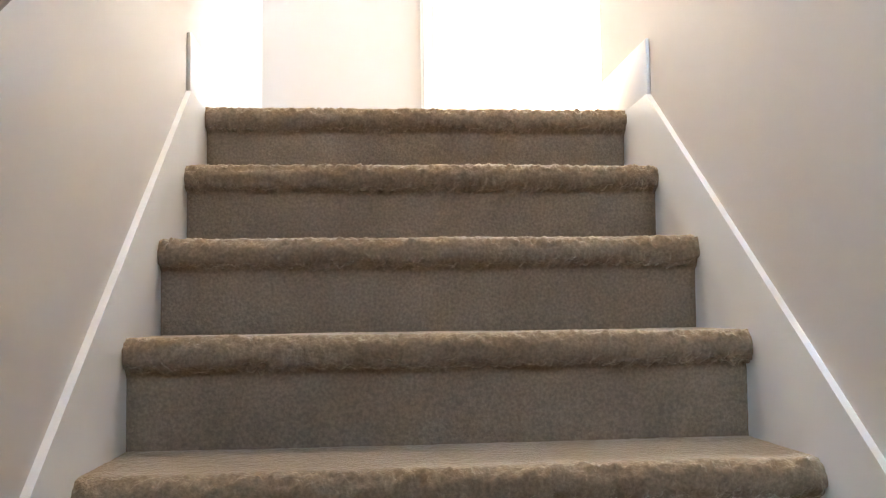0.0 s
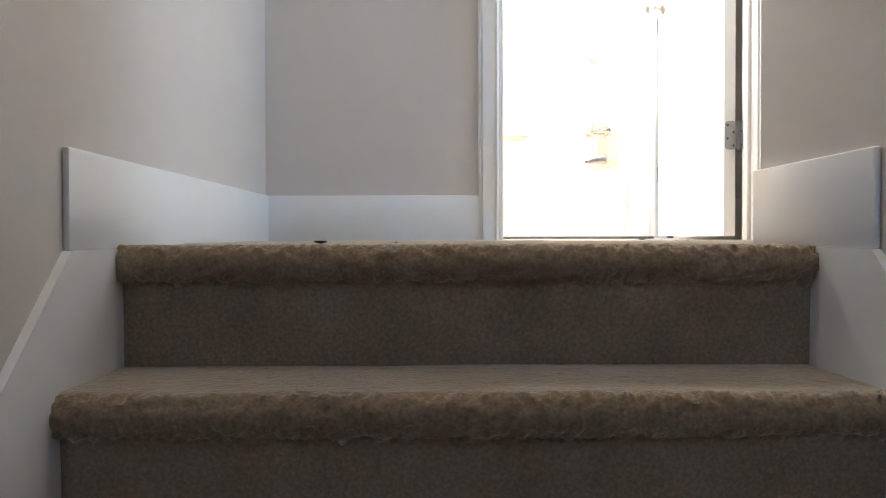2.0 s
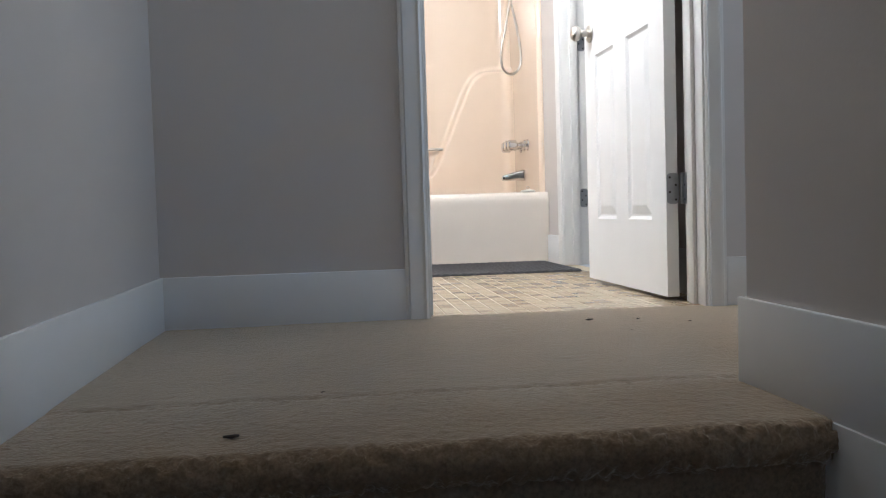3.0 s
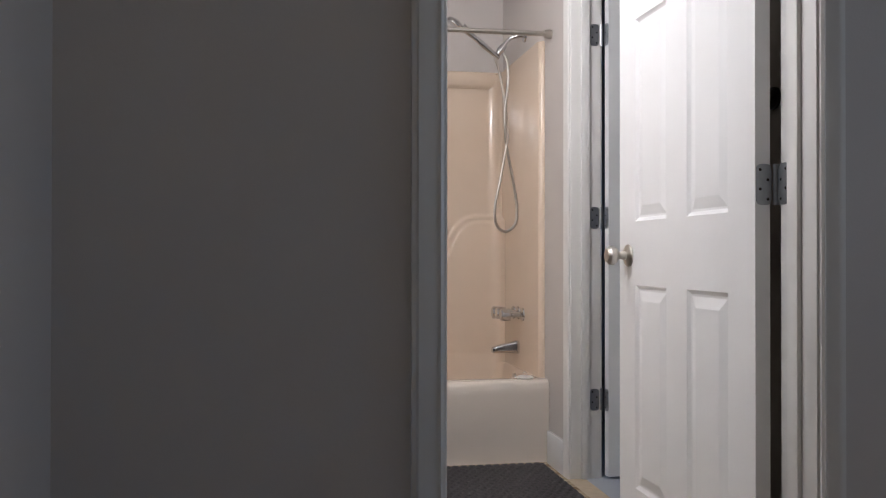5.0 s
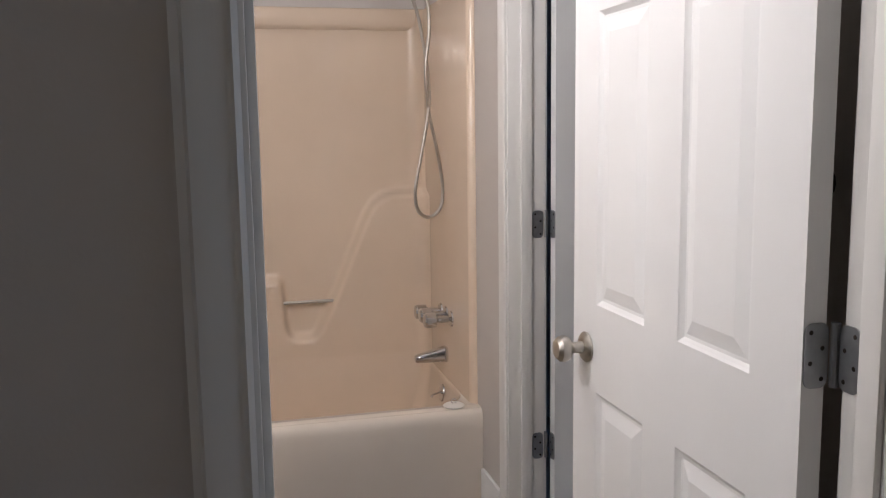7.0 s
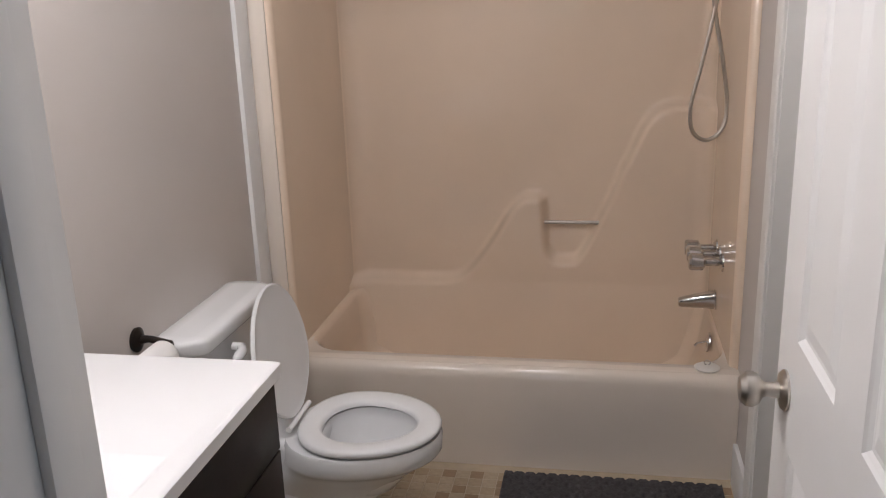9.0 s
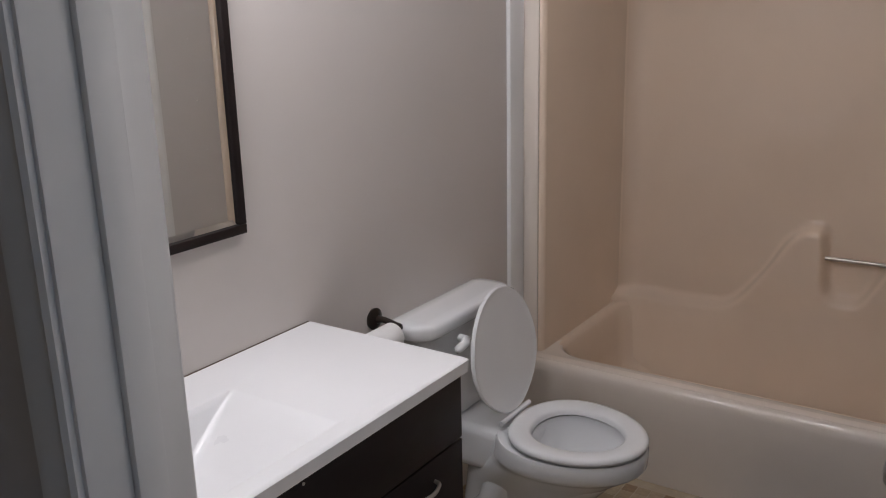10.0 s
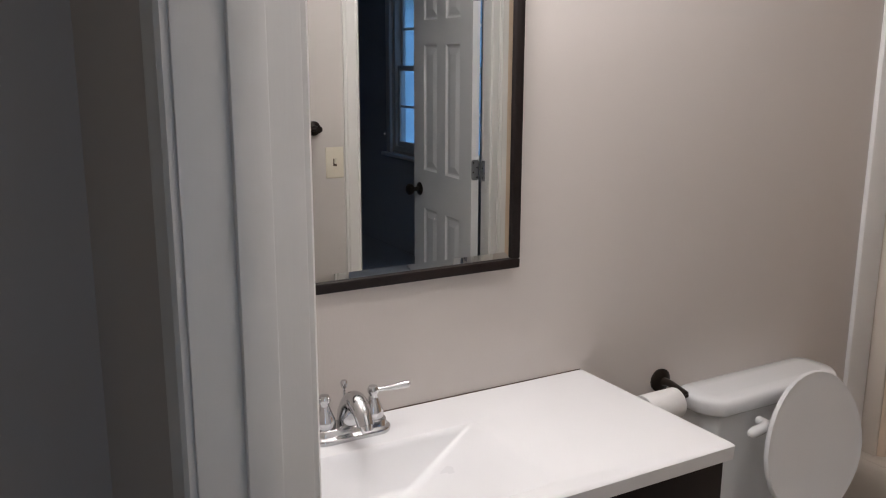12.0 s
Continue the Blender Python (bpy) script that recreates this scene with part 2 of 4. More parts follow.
# ---- structure ----
structure("wall_west", bx(XL - 0.12, XL, -2.1, YBACK + 0.12, ZLOW, CZ), WALL, "greige painted wall along stairs and bathroom", "wall")
structure("wall_stair_east", bx(XR, XR + 0.12, -2.1, 2.545, ZLOW, CZ, bevel=0.004), WALL, "greige painted stair wall ending at the landing", "wall")
bm = bmesh.new()
box(bm, XL - 0.12, -0.21, -2.22, -2.1, ZLOW, CZ)
box(bm, 0.49, XR + 0.12, -2.22, -2.1, ZLOW, CZ)
box(bm, -0.21, 0.49, -2.22, -2.1, ZLOW, 1.23)
box(bm, -0.21, 0.49, -2.22, -2.1, 2.33, CZ)
structure("wall_stair_south", bm, WALL, "greige wall at the foot of the stairs", "wall")
bm = bmesh.new()
box(bm, XL, DX0 - 0.02, YD, YB, 0, CZ)
box(bm, DX1 + 0.02, 3.0, YD, YB, 0, CZ)
box(bm, DX0 - 0.02, DX1 + 0.02, YD, YB, DH + 0.02, CZ)
structure("wall_landing_north", bm, WALL, "greige wall with the bathroom doorway", "wall")
structure("wall_landing_south", bx(XR + 0.12, 3.0, 2.425, 2.545, 0, CZ), WALL, "greige wall along the landing", "wall")
bm = bmesh.new()
box(bm, 3.0, 3.12, 2.425, 2.55, 0, CZ)
box(bm, 3.0, 3.12, 3.35, YB, 0, CZ)
box(bm, 3.0, 3.12, 2.55, 3.35, 0, 0.85)
box(bm, 3.0, 3.12, 2.55, 3.35, 2.05, CZ)
structure("wall_landing_east", bm, WALL, "greige end wall of the landing with a window opening", "wall")
D2Y0, D2Y1 = 4.675, 5.297
bm = bmesh.new()
box(bm, RX, RX + 0.12, YB, D2Y0 - 0.02, 0, CZ)
box(bm, RX, RX + 0.12, D2Y1 + 0.02, YBACK, 0, CZ)
box(bm, RX, RX + 0.12, D2Y0 - 0.02, D2Y1 + 0.02, DH + 0.02, CZ)
structure("wall_bath_east", bm, WALL, "greige bathroom wall with a doorway to the bedroom", "wall")
WX0, WX1, WZ0, WZ1 = 2.38, 4.42, 0.80, 2.10
bm = bmesh.new()
box(bm, XL, WX0, YBACK, YBACK + 0.12, 0, CZ)
box(bm, WX1, 5.5, YBACK, YBACK + 0.12, 0, CZ)
box(bm, WX0, WX1, YBACK, YBACK + 0.12, 0, WZ0)
box(bm, WX0, WX1, YBACK, YBACK + 0.12, WZ1, CZ)
structure("wall_north", bm, WALL, "back wall of bathroom and bedroom with the bedroom window", "wall")
structure("wall_bedroom_east", bx(5.38, 5.5, YB, YBACK, 0, CZ), DUSK_DIM, "bedroom wall with dim dusk light put into its colour", "wall")
structure("wall_bedroom_south", bx(3.0, 5.5, YD, YB, 0, CZ), DUSK_DIM, "bedroom wall with dim dusk light put into its colour", "wall")
# thin facing that carries the dimmed colour over the back wall
structure("wall_bedroom_lining", bx(RX + 0.125, WX0 - 0.08, YBACK - 0.012, YBACK, 0, CZ), DUSK_DIM, "facing of the bedroom wall in the dusk-dimmed colour", "wall")
bm = bmesh.new()
box(bm, WX1 + 0.08, 5.38, YBACK - 0.012, YBACK, 0, CZ)
box(bm, WX0 - 0.08, WX1 + 0.08, YBACK - 0.012, YBACK, 0, WZ0 - 0.06)
structure("wall_bedroom_window", bm, DUSK_DIM, "bedroom wall round the window in the dusk-dimmed colour", "wall")
structure("ceiling", bx(XL - 0.12, 5.5, -2.22, YBACK + 0.12, CZ, CZ + 0.1), CEIL, "white painted ceiling", "ceiling")
structure("floor_lower_hall", bx(XL, XR, -2.1, YFOOT + 0.05, ZLOW - 0.1, ZLOW), CARPET, "tan carpet at the foot of the stairs", "floor")
structure("floor_bedroom", bx(RX + 0.06, 5.38, YB, YBACK, -0.1, 0.0), DUSK_DIM, "carpet of the bedroom in the dusk-dimmed colour", "floor")
structure("floor_bathroom_bed", bx(XL, RX + 0.06, 3.531, YBACK, -0.1, -0.0012), GROUT, "tan grouted base of the bathroom floor", "floor")


# carpeted stairs: every step is a riser, a rounded nose and a tread
def carpet_strip(prof, nx, x0, x1, amp, fine=125):
    bm = bmesh.new()
    rows = []
    n = len(prof)
    for i in range(nx + 1):
        x = x0 + (x1 - x0) * i / nx
        row = []
        for j, (y, z) in enumerate(prof):
            a, b = prof[max(j - 1, 0)], prof[min(j + 1, n - 1)]
            t = Vector((b[0] - a[0], b[1] - a[1]))
            nrm = Vector((-t.y, t.x)).normalized()
            p = Vector((x, y, z))
            d = amp * (0.2 + 2.6 * abs(nrm.x * nrm.y)) * (noise.noise(p * fine) + 0.8 * noise.noise(p * fine * 0.45) + 0.5 * noise.noise(p * fine * 1.9)) + 0.003 * noise.noise(Vector((x * 5, y * 3, z * 3)))
            e = max(0.0, 1 - min(x - x0, x1 - x) / 0.025) ** 2 * 0.008
            row.append(bm.verts.new((x, y + nrm.x * d + e, z + nrm.y * d - e * 0.3)))
        rows.append(row)
    for a, b in zip(rows, rows[1:]):
        for j in range(n - 1):
            bm.faces.new((a[j], b[j], b[j + 1], a[j + 1]))
    return bm


def dense(pts, step):
    out = []
    for (y0, z0), (y1, z1) in zip(pts, pts[1:]):
        k = max(1, int(math.hypot(y1 - y0, z1 - z0) / step))
        out += [(y0 + (y1 - y0) * i / k, z0 + (z1 - z0) * i / k) for i in range(k)]
    return out + [pts[-1]]


stairs = thing("carpeted_stairs", (0.14, Y0, 0), "straight flight of stairs covered in tan pile carpet", "stairs", kind="structure")
for k in range(STEPS):
    near = k < 6
    st = 0.0045 if near else 0.02
    yn, zt = Y0 - RUN * k, -RISE * k
    nose = [(yn + 0.030 - 0.030 * math.cos(a), zt - 0.029 + 0.029 * math.sin(a)) for a in [math.pi / 2 * i / 8 for i in range(-6, 9)]]
    bottom = [(yn + 0.034, zt - RISE - 0.004), (yn + 0.032, zt - 0.12), (yn + 0.030, zt - 0.062)]
    depth = RUN + 0.035 if k else 0.30
    prof = dense(bottom, st) + dense(nose, st * 0.7) + dense([(yn + 0.034, zt), (yn + depth, zt - 0.001)] + ([] if k else [(yn + 0.36, -0.008)]), st)[1:]
    part("step", carpet_strip(prof, 300 if near else 50, XL + 0.004, XR - 0.004, 0.0046 if near else 0.001), CARPET, stairs, smooth=True, angle=80)
for k in range(STEPS):
    yn, zt = Y0 - RUN * k, -RISE * k
    part("step_core", bx(XL + 0.012, XR - 0.012, yn + 0.045, yn + RUN + 0.05, zt - RISE - 0.05, zt - 0.010), FLOORW, stairs)
bm = bmesh.new()
box(bm, XL, XR - 0.0, Y0 + 0.29, 2.56, -0.1, -0.012)
box(bm, XL, 1.45, 2.55, 3.530, -0.1, -0.008)
box(bm, 1.45, 3.0, 2.55, 3.530, -0.1, -0.001)
structure("floor_landing", bm, CARPET, "tan pile carpet of the upper landing", "floor")
structure("floor_landing_pile", carpet_strip(dense([(Y0 + 0.285, -0.007), (Y0 + 0.335, -0.0005), (3.533, 0.0)], 0.0065), 280, XL, 1.47, 0.0046), CARPET, "tan pile carpet of the upper landing in front of the bathroom", "floor", True)

# skirts along the stairs and baseboards of the landing
BT, BH = 0.010, 0.132
SLOPE = RISE / RUN
YS = 2.113
for side, x0, x1 in (("west", XL, XL + 0.0125), ("east", XR - 0.0125, XR)):
    far = YFOOT - 0.3
    pts = [(YS, -0.006), (Y0 + 0.30, -0.006), (Y0 + 0.30, -0.35), (far, -0.35 - SLOPE * (Y0 + 0.30 - far)), (far, -0.006 - SLOPE * (YS - far))]
    structure("trim_stair_skirt_" + side, prism(bmesh.new(), pts, "x", x0, x1), TRIM, "white painted skirt board along the carpeted stairs", "trim")


def board(name, x0, x1, y0, y1, h=BH, label="white painted baseboard"):
    bm = bx(x0, x1, y0, y1, -0.006, h, bevel=0.003)
    return structure(name, bm, TRIM, label, "baseboard", True)


board("baseboard_landing_west", XL, XL + BT, YS, YD - BT, label="white baseboard starting at the top of the stair skirt")
board("baseboard_landing_east", XR - BT, XR, YS, 2.545 + BT, label="white baseboard starting at the top of the stair skirt")
board("baseboard_landing_return", XR, XR + 0.12, 2.545, 2.545 + BT)
board("baseboard_landing_north", XL, DX0 - 0.062, YD - BT, YD)
board("baseboard_landing_north_right", DX1 + 0.060, 3.0, YD - BT, YD)
board("baseboard_landing_south", XR + 0.12, 3.0, 2.545, 2.545 + BT)
board("baseboard_bath_east", RX - 0.014, RX, 5.37, 5.588, 0.14)
board("baseboard_bath_east_near", RX - 0.014, RX, 3.65, D2Y0 - 0.07, 0.14)


# ---- doorways ----
def casing_profile(w, d):
    return [(0, 0), (0, d * 0.55), (w * 0.10, d * 0.80), (w * 0.18, d * 0.62), (w * 0.24, d * 0.62), (w * 0.60, d), (w * 0.80, d), (w * 0.86, d * 0.72), (w, d * 0.72), (w, 0)]


def casing_leg(inner, sign, face, out, z1, axis, w=0.060, d=0.017):
    """An upright casing: inner edge, direction away from the opening, wall face, direction off the wall."""
    pts = [(inner + sign * u, face + out * v) for u, v in casing_profile(w, d)]
    if axis == "y":
        pts = [(b, a) for a, b in pts]
    return prism(bmesh.new(), pts, "z", -0.004, z1)


door_frame = thing("door_frame", (0.67, 3.56, 0), "white painted door frame of the bathroom doorway", "door frame", kind="structure")
JT = 0.019
R = 0.006
part("jamb", bx(DX0 - JT, DX0, YD - 0.002, YB + 0.002, -0.004, DH, bevel=0.0015), FRAME, door_frame)
part("jamb", bx(DX1, DX1 + JT, YD - 0.002, YB + 0.002, -0.004, DH, bevel=0.0015), FRAME, door_frame)
part("head_jamb", bx(DX0 - JT, DX1 + JT, YD - 0.002, YB + 0.002, DH, DH + JT), FRAME, door_frame)
part("door_stop", bx(DX0, DX0 + 0.011, YD + 0.049, YD + 0.087, 0, DH, bevel=0.002), FRAME, door_frame)
part("door_stop", bx(DX1 - 0.011, DX1, YD + 0.049, YD + 0.087, 0, DH, bevel=0.002), FRAME, door_frame)
part("door_stop", bx(DX0, DX1, YD + 0.049, YD + 0.087, DH - 0.011, DH, bevel=0.002), FRAME, door_frame)
for face, out in ((YD, -1), (YB, 1)):
    part("casing", casing_leg(DX0 - R, -1, face, out, DH + 0.07, "x"), FRAME, door_frame)
    part("casing", casing_leg(DX1 + R, 1, face, out, DH + 0.07, "x", 0.052), FRAME, door_frame)
    part("head_casing", bx(DX0 - R - 0.06, DX1 + R + 0.052, min(face, face + out * 0.019), max(face, face + out * 0.019), DH + R, DH + 0.066, bevel=0.004), FRAME, door_frame)

side_frame = thing("door_frame", (1.19, 4.97, 0), "white painted door frame between bathroom and bedroom", "door frame", kind="structure")
part("jamb", bx(RX - 0.002, RX + 0.122, D2Y0 - JT, D2Y0, 0, DH, bevel=0.0015), FRAME, side_frame)
part("jamb", bx(RX - 0.002, RX + 0.122, D2Y1, D2Y1 + JT, 0, DH, bevel=0.0015), FRAME, side_frame)
part("head_jamb", bx(RX - 0.002, RX + 0.122, D2Y0 - JT, D2Y1 + JT, DH, DH + JT), FRAME, side_frame)
part("door_stop", bx(RX + 0.040, RX + 0.076, D2Y1 - 0.011, D2Y1, 0, DH, bevel=0.002), FRAME, side_frame)
part("door_stop", bx(RX + 0.040, RX + 0.076, D2Y0, D2Y0 + 0.011, 0, DH, bevel=0.002), FRAME, side_frame)
for face, out in ((RX, -1), (RX + 0.12, 1)):
    part("casing", casing_leg(D2Y0 - R, -1, face, out, DH + 0.07, "y"), FRAME, side_frame)
    part("casing", casing_leg(D2Y1 + R, 1, face, out, DH + 0.07, "y"), FRAME, side_frame)
    part("head_casing", bx(min(face, face + out * 0.019), max(face, face + out * 0.019), D2Y0 - R - 0.06, D2Y1 + R + 0.06, DH + R, DH + 0.066, bevel=0.004), FRAME, side_frame)


# ---- doors: local x along the leaf from the hinge, y through it, z up ----
def panel_door(name, width, label, m, knob_sides, knob_metal, knob_label, group="panel doors"):
    th, z0, z1 = 0.035, 0.012, 2.03
    root = thing(name, (0, 0, 0), label, "door", group)
    stile = 0.116
    mid = 0.118 if width > 0.7 else 0.09
    pw = (width - 2 * stile - mid) / 2
    cols = ((stile, stile + pw), (stile + pw + mid, width - stile))
    rows = ((0.235, 0.822), (1.007, 1.593), (1.705, 1.915))
    bm = bmesh.new()
    for a, b in ((0, stile), (stile + pw, stile + pw + mid), (width - stile, width)):
        box(bm, a, b, -th / 2, th / 2, z0, z1)
    for c0, c1 in cols:
        for r0, r1 in ((z0, rows[0][0]), (rows[0][1], rows[1][0]), (rows[1][1], rows[2][0]), (rows[2][1], z1)):
            box(bm, c0, c1, -th / 2, th / 2, r0, r1)
    bmesh.ops.remove_doubles(bm, verts=bm.verts, dist=0.0005)
    part("leaf_frame", bm, DOORW, root, smooth=False)
    for c0, c1 in cols:
        for r0, r1 in rows:
            bm = bmesh.new()
            for s in (-1, 1):
                f = s * th / 2
                lv = [(0, f), (0.004, f - s * 0.0035), (0.010, f - s * 0.0075), (0.016, f - s * 0.0078), (0.030, f - s * 0.0045), (0.044, f - s * 0.0012), (0.050, f - s * 0.0010)]
                rings = [[bm.verts.new(p) for p in ((c0 + i, y, r0 + i), (c1 - i, y, r0 + i), (c1 - i, y, r1 - i), (c0 + i, y, r1 - i))] for i, y in lv]
                join_rings(bm, rings, False)
                bm.faces.new(rings[-1])
            part("panel", bm, DOORW, root, smooth=False)
    kx, kz = width - 0.070, 0.908
    for s in knob_sides:
        bm = lathe(bmesh.new(), [(0.0, 0.0), (0.032, 0.0), (0.033, 0.004), (0.028, 0.009), (0.013, 0.012), (0.011, 0.030), (0.014, 0.036), (0.024, 0.042), (0.0285, 0.052), (0.027, 0.062), (0.019, 0.070), (0.0, 0.073)], along((kx, s * th / 2, kz), (kx, s, kz)), 24)
        part("knob", bm, knob_metal, root, knob_label)
    part("latch_plate", bx(width - 0.0005, width + 0.0015, -0.012, 0.012, kz - 0.028, kz + 0.028), NICKEL, root, "satin nickel latch plate")
    root.matrix_world = m
    bpy.context.view_layer.update()
    return root


def leaf_plate(m, w=0.036, h=0.089):
    bm = box(bmesh.new(), -w / 2, w / 2, -0.0012, 0.0012, -h / 2, h / 2, bevel=0.0)
    es = [e for e in bm.edges if abs(e.verts[0].co.x - e.verts[1].co.x) < 1e-6 and abs(e.verts[0].co.z - e.verts[1].co.z) < 1e-6]
    bmesh.ops.bevel(bm, geom=es, offset=0.012, segments=4, affect="EDGES", profile=0.5)
    bmesh.ops.transform(bm, matrix=m, verts=bm.verts)
    return bm


def hinge(frame_root, z, knuckle, door_leaf, jamb_leaf):
    """One butt hinge: a leaf on the door's edge, a leaf on the jamb, a knuckle between, with dark screws."""
    part("knuckle", lathe(bmesh.new(), [(0.0, -0.045), (0.0065, -0.044), (0.0065, 0.044), (0.0, 0.045)], Matrix.Translation((*knuckle, z)), 10), STEEL, frame_root, "steel hinge knuckle")
    for place, turn in (door_leaf, jamb_leaf):
        m = pose(*place, z, 0, 0, turn)
        plate = part("hinge_leaf", leaf_plate(m), STEEL, frame_root, "steel hinge leaf with rounded corners")
        for dx, dz in ((-0.009, 0.032), (0.009, 0.010), (-0.009, -0.010), (0.009, -0.032)):
            for s in (-1, 1):
                bm = lathe(bmesh.new(), [(0.0, 0.0), (0.0035, 0.0), (0.0028, 0.0006), (0.0, 0.0006)], m @ along((dx, s * 0.0012, dz), (dx, s, dz)), 8)
                part("screw", bm, BRONZE, plate)


D1X, D1Y = 1.0125, 3.650
door_1 = panel_door("bathroom_door", 0.762, "white six-panel bathroom door standing wide open", pose(D1X, D1Y, 0, 0, 0, 90.5), (1, -1), NICKEL, "satin nickel knob")
for z in (0.325, 1.062, 1.81):
    hinge(door_frame, z, (1.041, 3.645), ((D1X + 0.002, D1Y - 0.0015), 0), ((DX1 - 0.0015, 3.618), 90))
D2A = 4.0
door_2 = panel_door("bedroom_door", 0.61, "white six-panel bedroom door opened into the dark bedroom", pose(1.276, 5.279, 0, 0, 0, D2A), (1, -1), BRONZE, "dark bronze knob")
for z in (0.32, 1.062, 1.81):
    hinge(side_frame, z, (1.260, 5.300), ((1.276 - 0.0015, 5.279), 90 + D2A), ((1.230, D2Y1 - 0.0015), 0))


# handrail on the stair wall
rail = thing("stair_handrail", (XL, 0.6, -0.5), "stained oak handrail on brackets along the stair wall", "handrail")
def RZ(y):
    return -0.212 + SLOPE * (y - 0.965)


part("rail", sweep(bmesh.new(), [(-0.345, -0.9, RZ(-0.9)), (-0.345, 0.6, RZ(0.6)), (-0.345, 1.95, RZ(1.95))], 0.022, 14), OAK, rail)
for y in (-0.7, 0.55, 1.8):
    part("bracket", sweep(bmesh.new(), [(XL, y, RZ(y) - 0.07), (-0.375, y, RZ(y) - 0.068), (-0.347, y, RZ(y) - 0.045), (-0.345, y, RZ(y) - 0.015)], 0.006, 8), BRONZE, rail)

# ---- bathroom: tub and shower ----
TF, TBK, TZ = 5.592, 6.415, 0.36
SX0, SX1 = -0.315, 1.104
tub = thing("bathtub_surround", (0.36, 6.0, 0), "almond fibreglass bathtub and shower surround in one piece", "bathtub")


def rounded_ring(bm, x0, x1, y0, y1, r, z, n=8):
    out = []
    for cx, cy, a0 in ((x1 - r, y1 - r, 0), (x0 + r, y1 - r, 90), (x0 + r, y0 + r, 180), (x1 - r, y0 + r, 270)):
        for i in range(n + 1):
            a = radians(a0 + 90 * i / n)
            out.append(bm.verts.new((cx + r * math.cos(a), cy + r * math.sin(a), z)))
    return out


bm = bmesh.new()
join_rings(bm, [
    rounded_ring(bm, XL + 0.003, RX - 0.003, TF + 0.020, TBK + 0.01, 0.004, TZ - 0.02),
    rounded_ring(bm, XL + 0.003, RX - 0.003, TF + 0.024, TBK + 0.01, 0.006, TZ),
    rounded_ring(bm, SX0 + 0.012, 1.100, TF + 0.085, 6.395, 0.13, TZ),
    rounded_ring(bm, SX0 + 0.022, 1.097, TF + 0.096, 6.385, 0.125, TZ - 0.005),
    rounded_ring(bm, SX0 + 0.030, 1.094, TF + 0.103, 6.38, 0.12, TZ - 0.018)], False)
rim = part("rim", bm, TUB_LIT, tub, angle=60)
# inner rim takes the bounce-tinted tone, the front keeps the lit one
rim.data.materials.append(TUB)
for f in rim.data.polygons:
    if f.center.y > TF + 0.16:
        f.material_index = 1
bm = bmesh.new()
join_rings(bm, [
    rounded_ring(bm, SX0 + 0.030, 1.094, TF + 0.103, 6.38, 0.12, TZ - 0.018),
    rounded_ring(bm, SX0 + 0.040, 1.090, TF + 0.109, 6.375, 0.12, TZ - 0.04),
    rounded_ring(bm, SX0 + 0.046, 1.080, TF + 0.119, 6.367, 0.125, 0.27),
    rounded_ring(bm, SX0 + 0.055, 1.066, TF + 0.132, 6.355, 0.13, 0.20),
    rounded_ring(bm, -0.25, 1.038, TF + 0.15, 6.34, 0.12, 0.13),
    rounded_ring(bm, -0.205, 1.0, TF + 0.18, 6.30, 0.11, 0.08),
    rounded_ring(bm, -0.02, 0.95, TF + 0.25, 6.2, 0.09, 0.065)], False)
bm.verts.ensure_lookup_table()
bm.faces.new(bm.verts[-36:])
part("basin", bm, TUB, tub, angle=60)
prof = [(TF + 0.02, 0.0), (TF + 0.010, 0.0), (TF + 0.008, 0.155), (TF + 0.003, 0.185), (TF + 0.001, 0.30), (TF, TZ - 0.040), (TF + 0.004, TZ - 0.018), (TF + 0.014, TZ - 0.005), (TF + 0.030, TZ + 0.001), (TF + 0.06, TZ + 0.001), (TF + 0.06, 0.0)]
part("apron", prism(bmesh.new(), prof, "x", XL + 0.002, RX - 0.002), TUB_LIT, tub, angle=50)


def side_panel(inner, outer, sgn):
    bm = bmesh.new()
    r = 0.022
    arc = [(inner - sgn * 0 + sgn * (r - r * math.cos(a)), TF + 0.074 + r - r * math.sin(a)) for a in [math.pi / 2 * i / 6 for i in range(7)]]
    cr = 0.07
    corner = [(inner - sgn * (cr - cr * math.cos(a)), TBK - cr + cr * math.sin(a)) for a in [math.pi / 2 * i / 6 for i in range(7)]]
    pts = [(outer, TF + 0.074)] + arc[::-1] + corner + [(outer, TBK)]
    return prism(bm, pts, "z", TZ - 0.004, 1.872, bevel=0.006)


# flange in the paler tone, the light it catches put into colour
part("flange", bx(XL + 0.001, SX0 - 0.018, TF + 0.064, TF + 0.075, TZ, 1.872, bevel=0.003), TUB_LIT, tub)
part("side_wall", side_panel(SX0, XL + 0.001, -1), TUB, tub, angle=50)
part("side_wall", side_panel(SX1, RX - 0.001, 1), TUB, tub, angle=50)
part("top_ledge", prism(bmesh.new(), [(TBK + 0.018, 1.78), (TBK - 0.004, 1.79), (TBK - 0.016, 1.812), (TBK - 0.018, 1.872), (TBK - 0.012, 1.88), (TBK + 0.018, 1.88)], "x", SX0 - 0.02, SX1 + 0.02), TUB, tub, angle=60)
# moulded bench line of the back wall, with the notch of the grab bar
outline = spline([(-0.38, 0, 0.400), (-0.20, 0, 0.400), (0.06, 0, 0.402), (0.16, 0, 0.435), (0.26, 0, 0.56), (0.34, 0, 0.69), (0.40, 0, 0.745), (0.455, 0, 0.752)], 6)
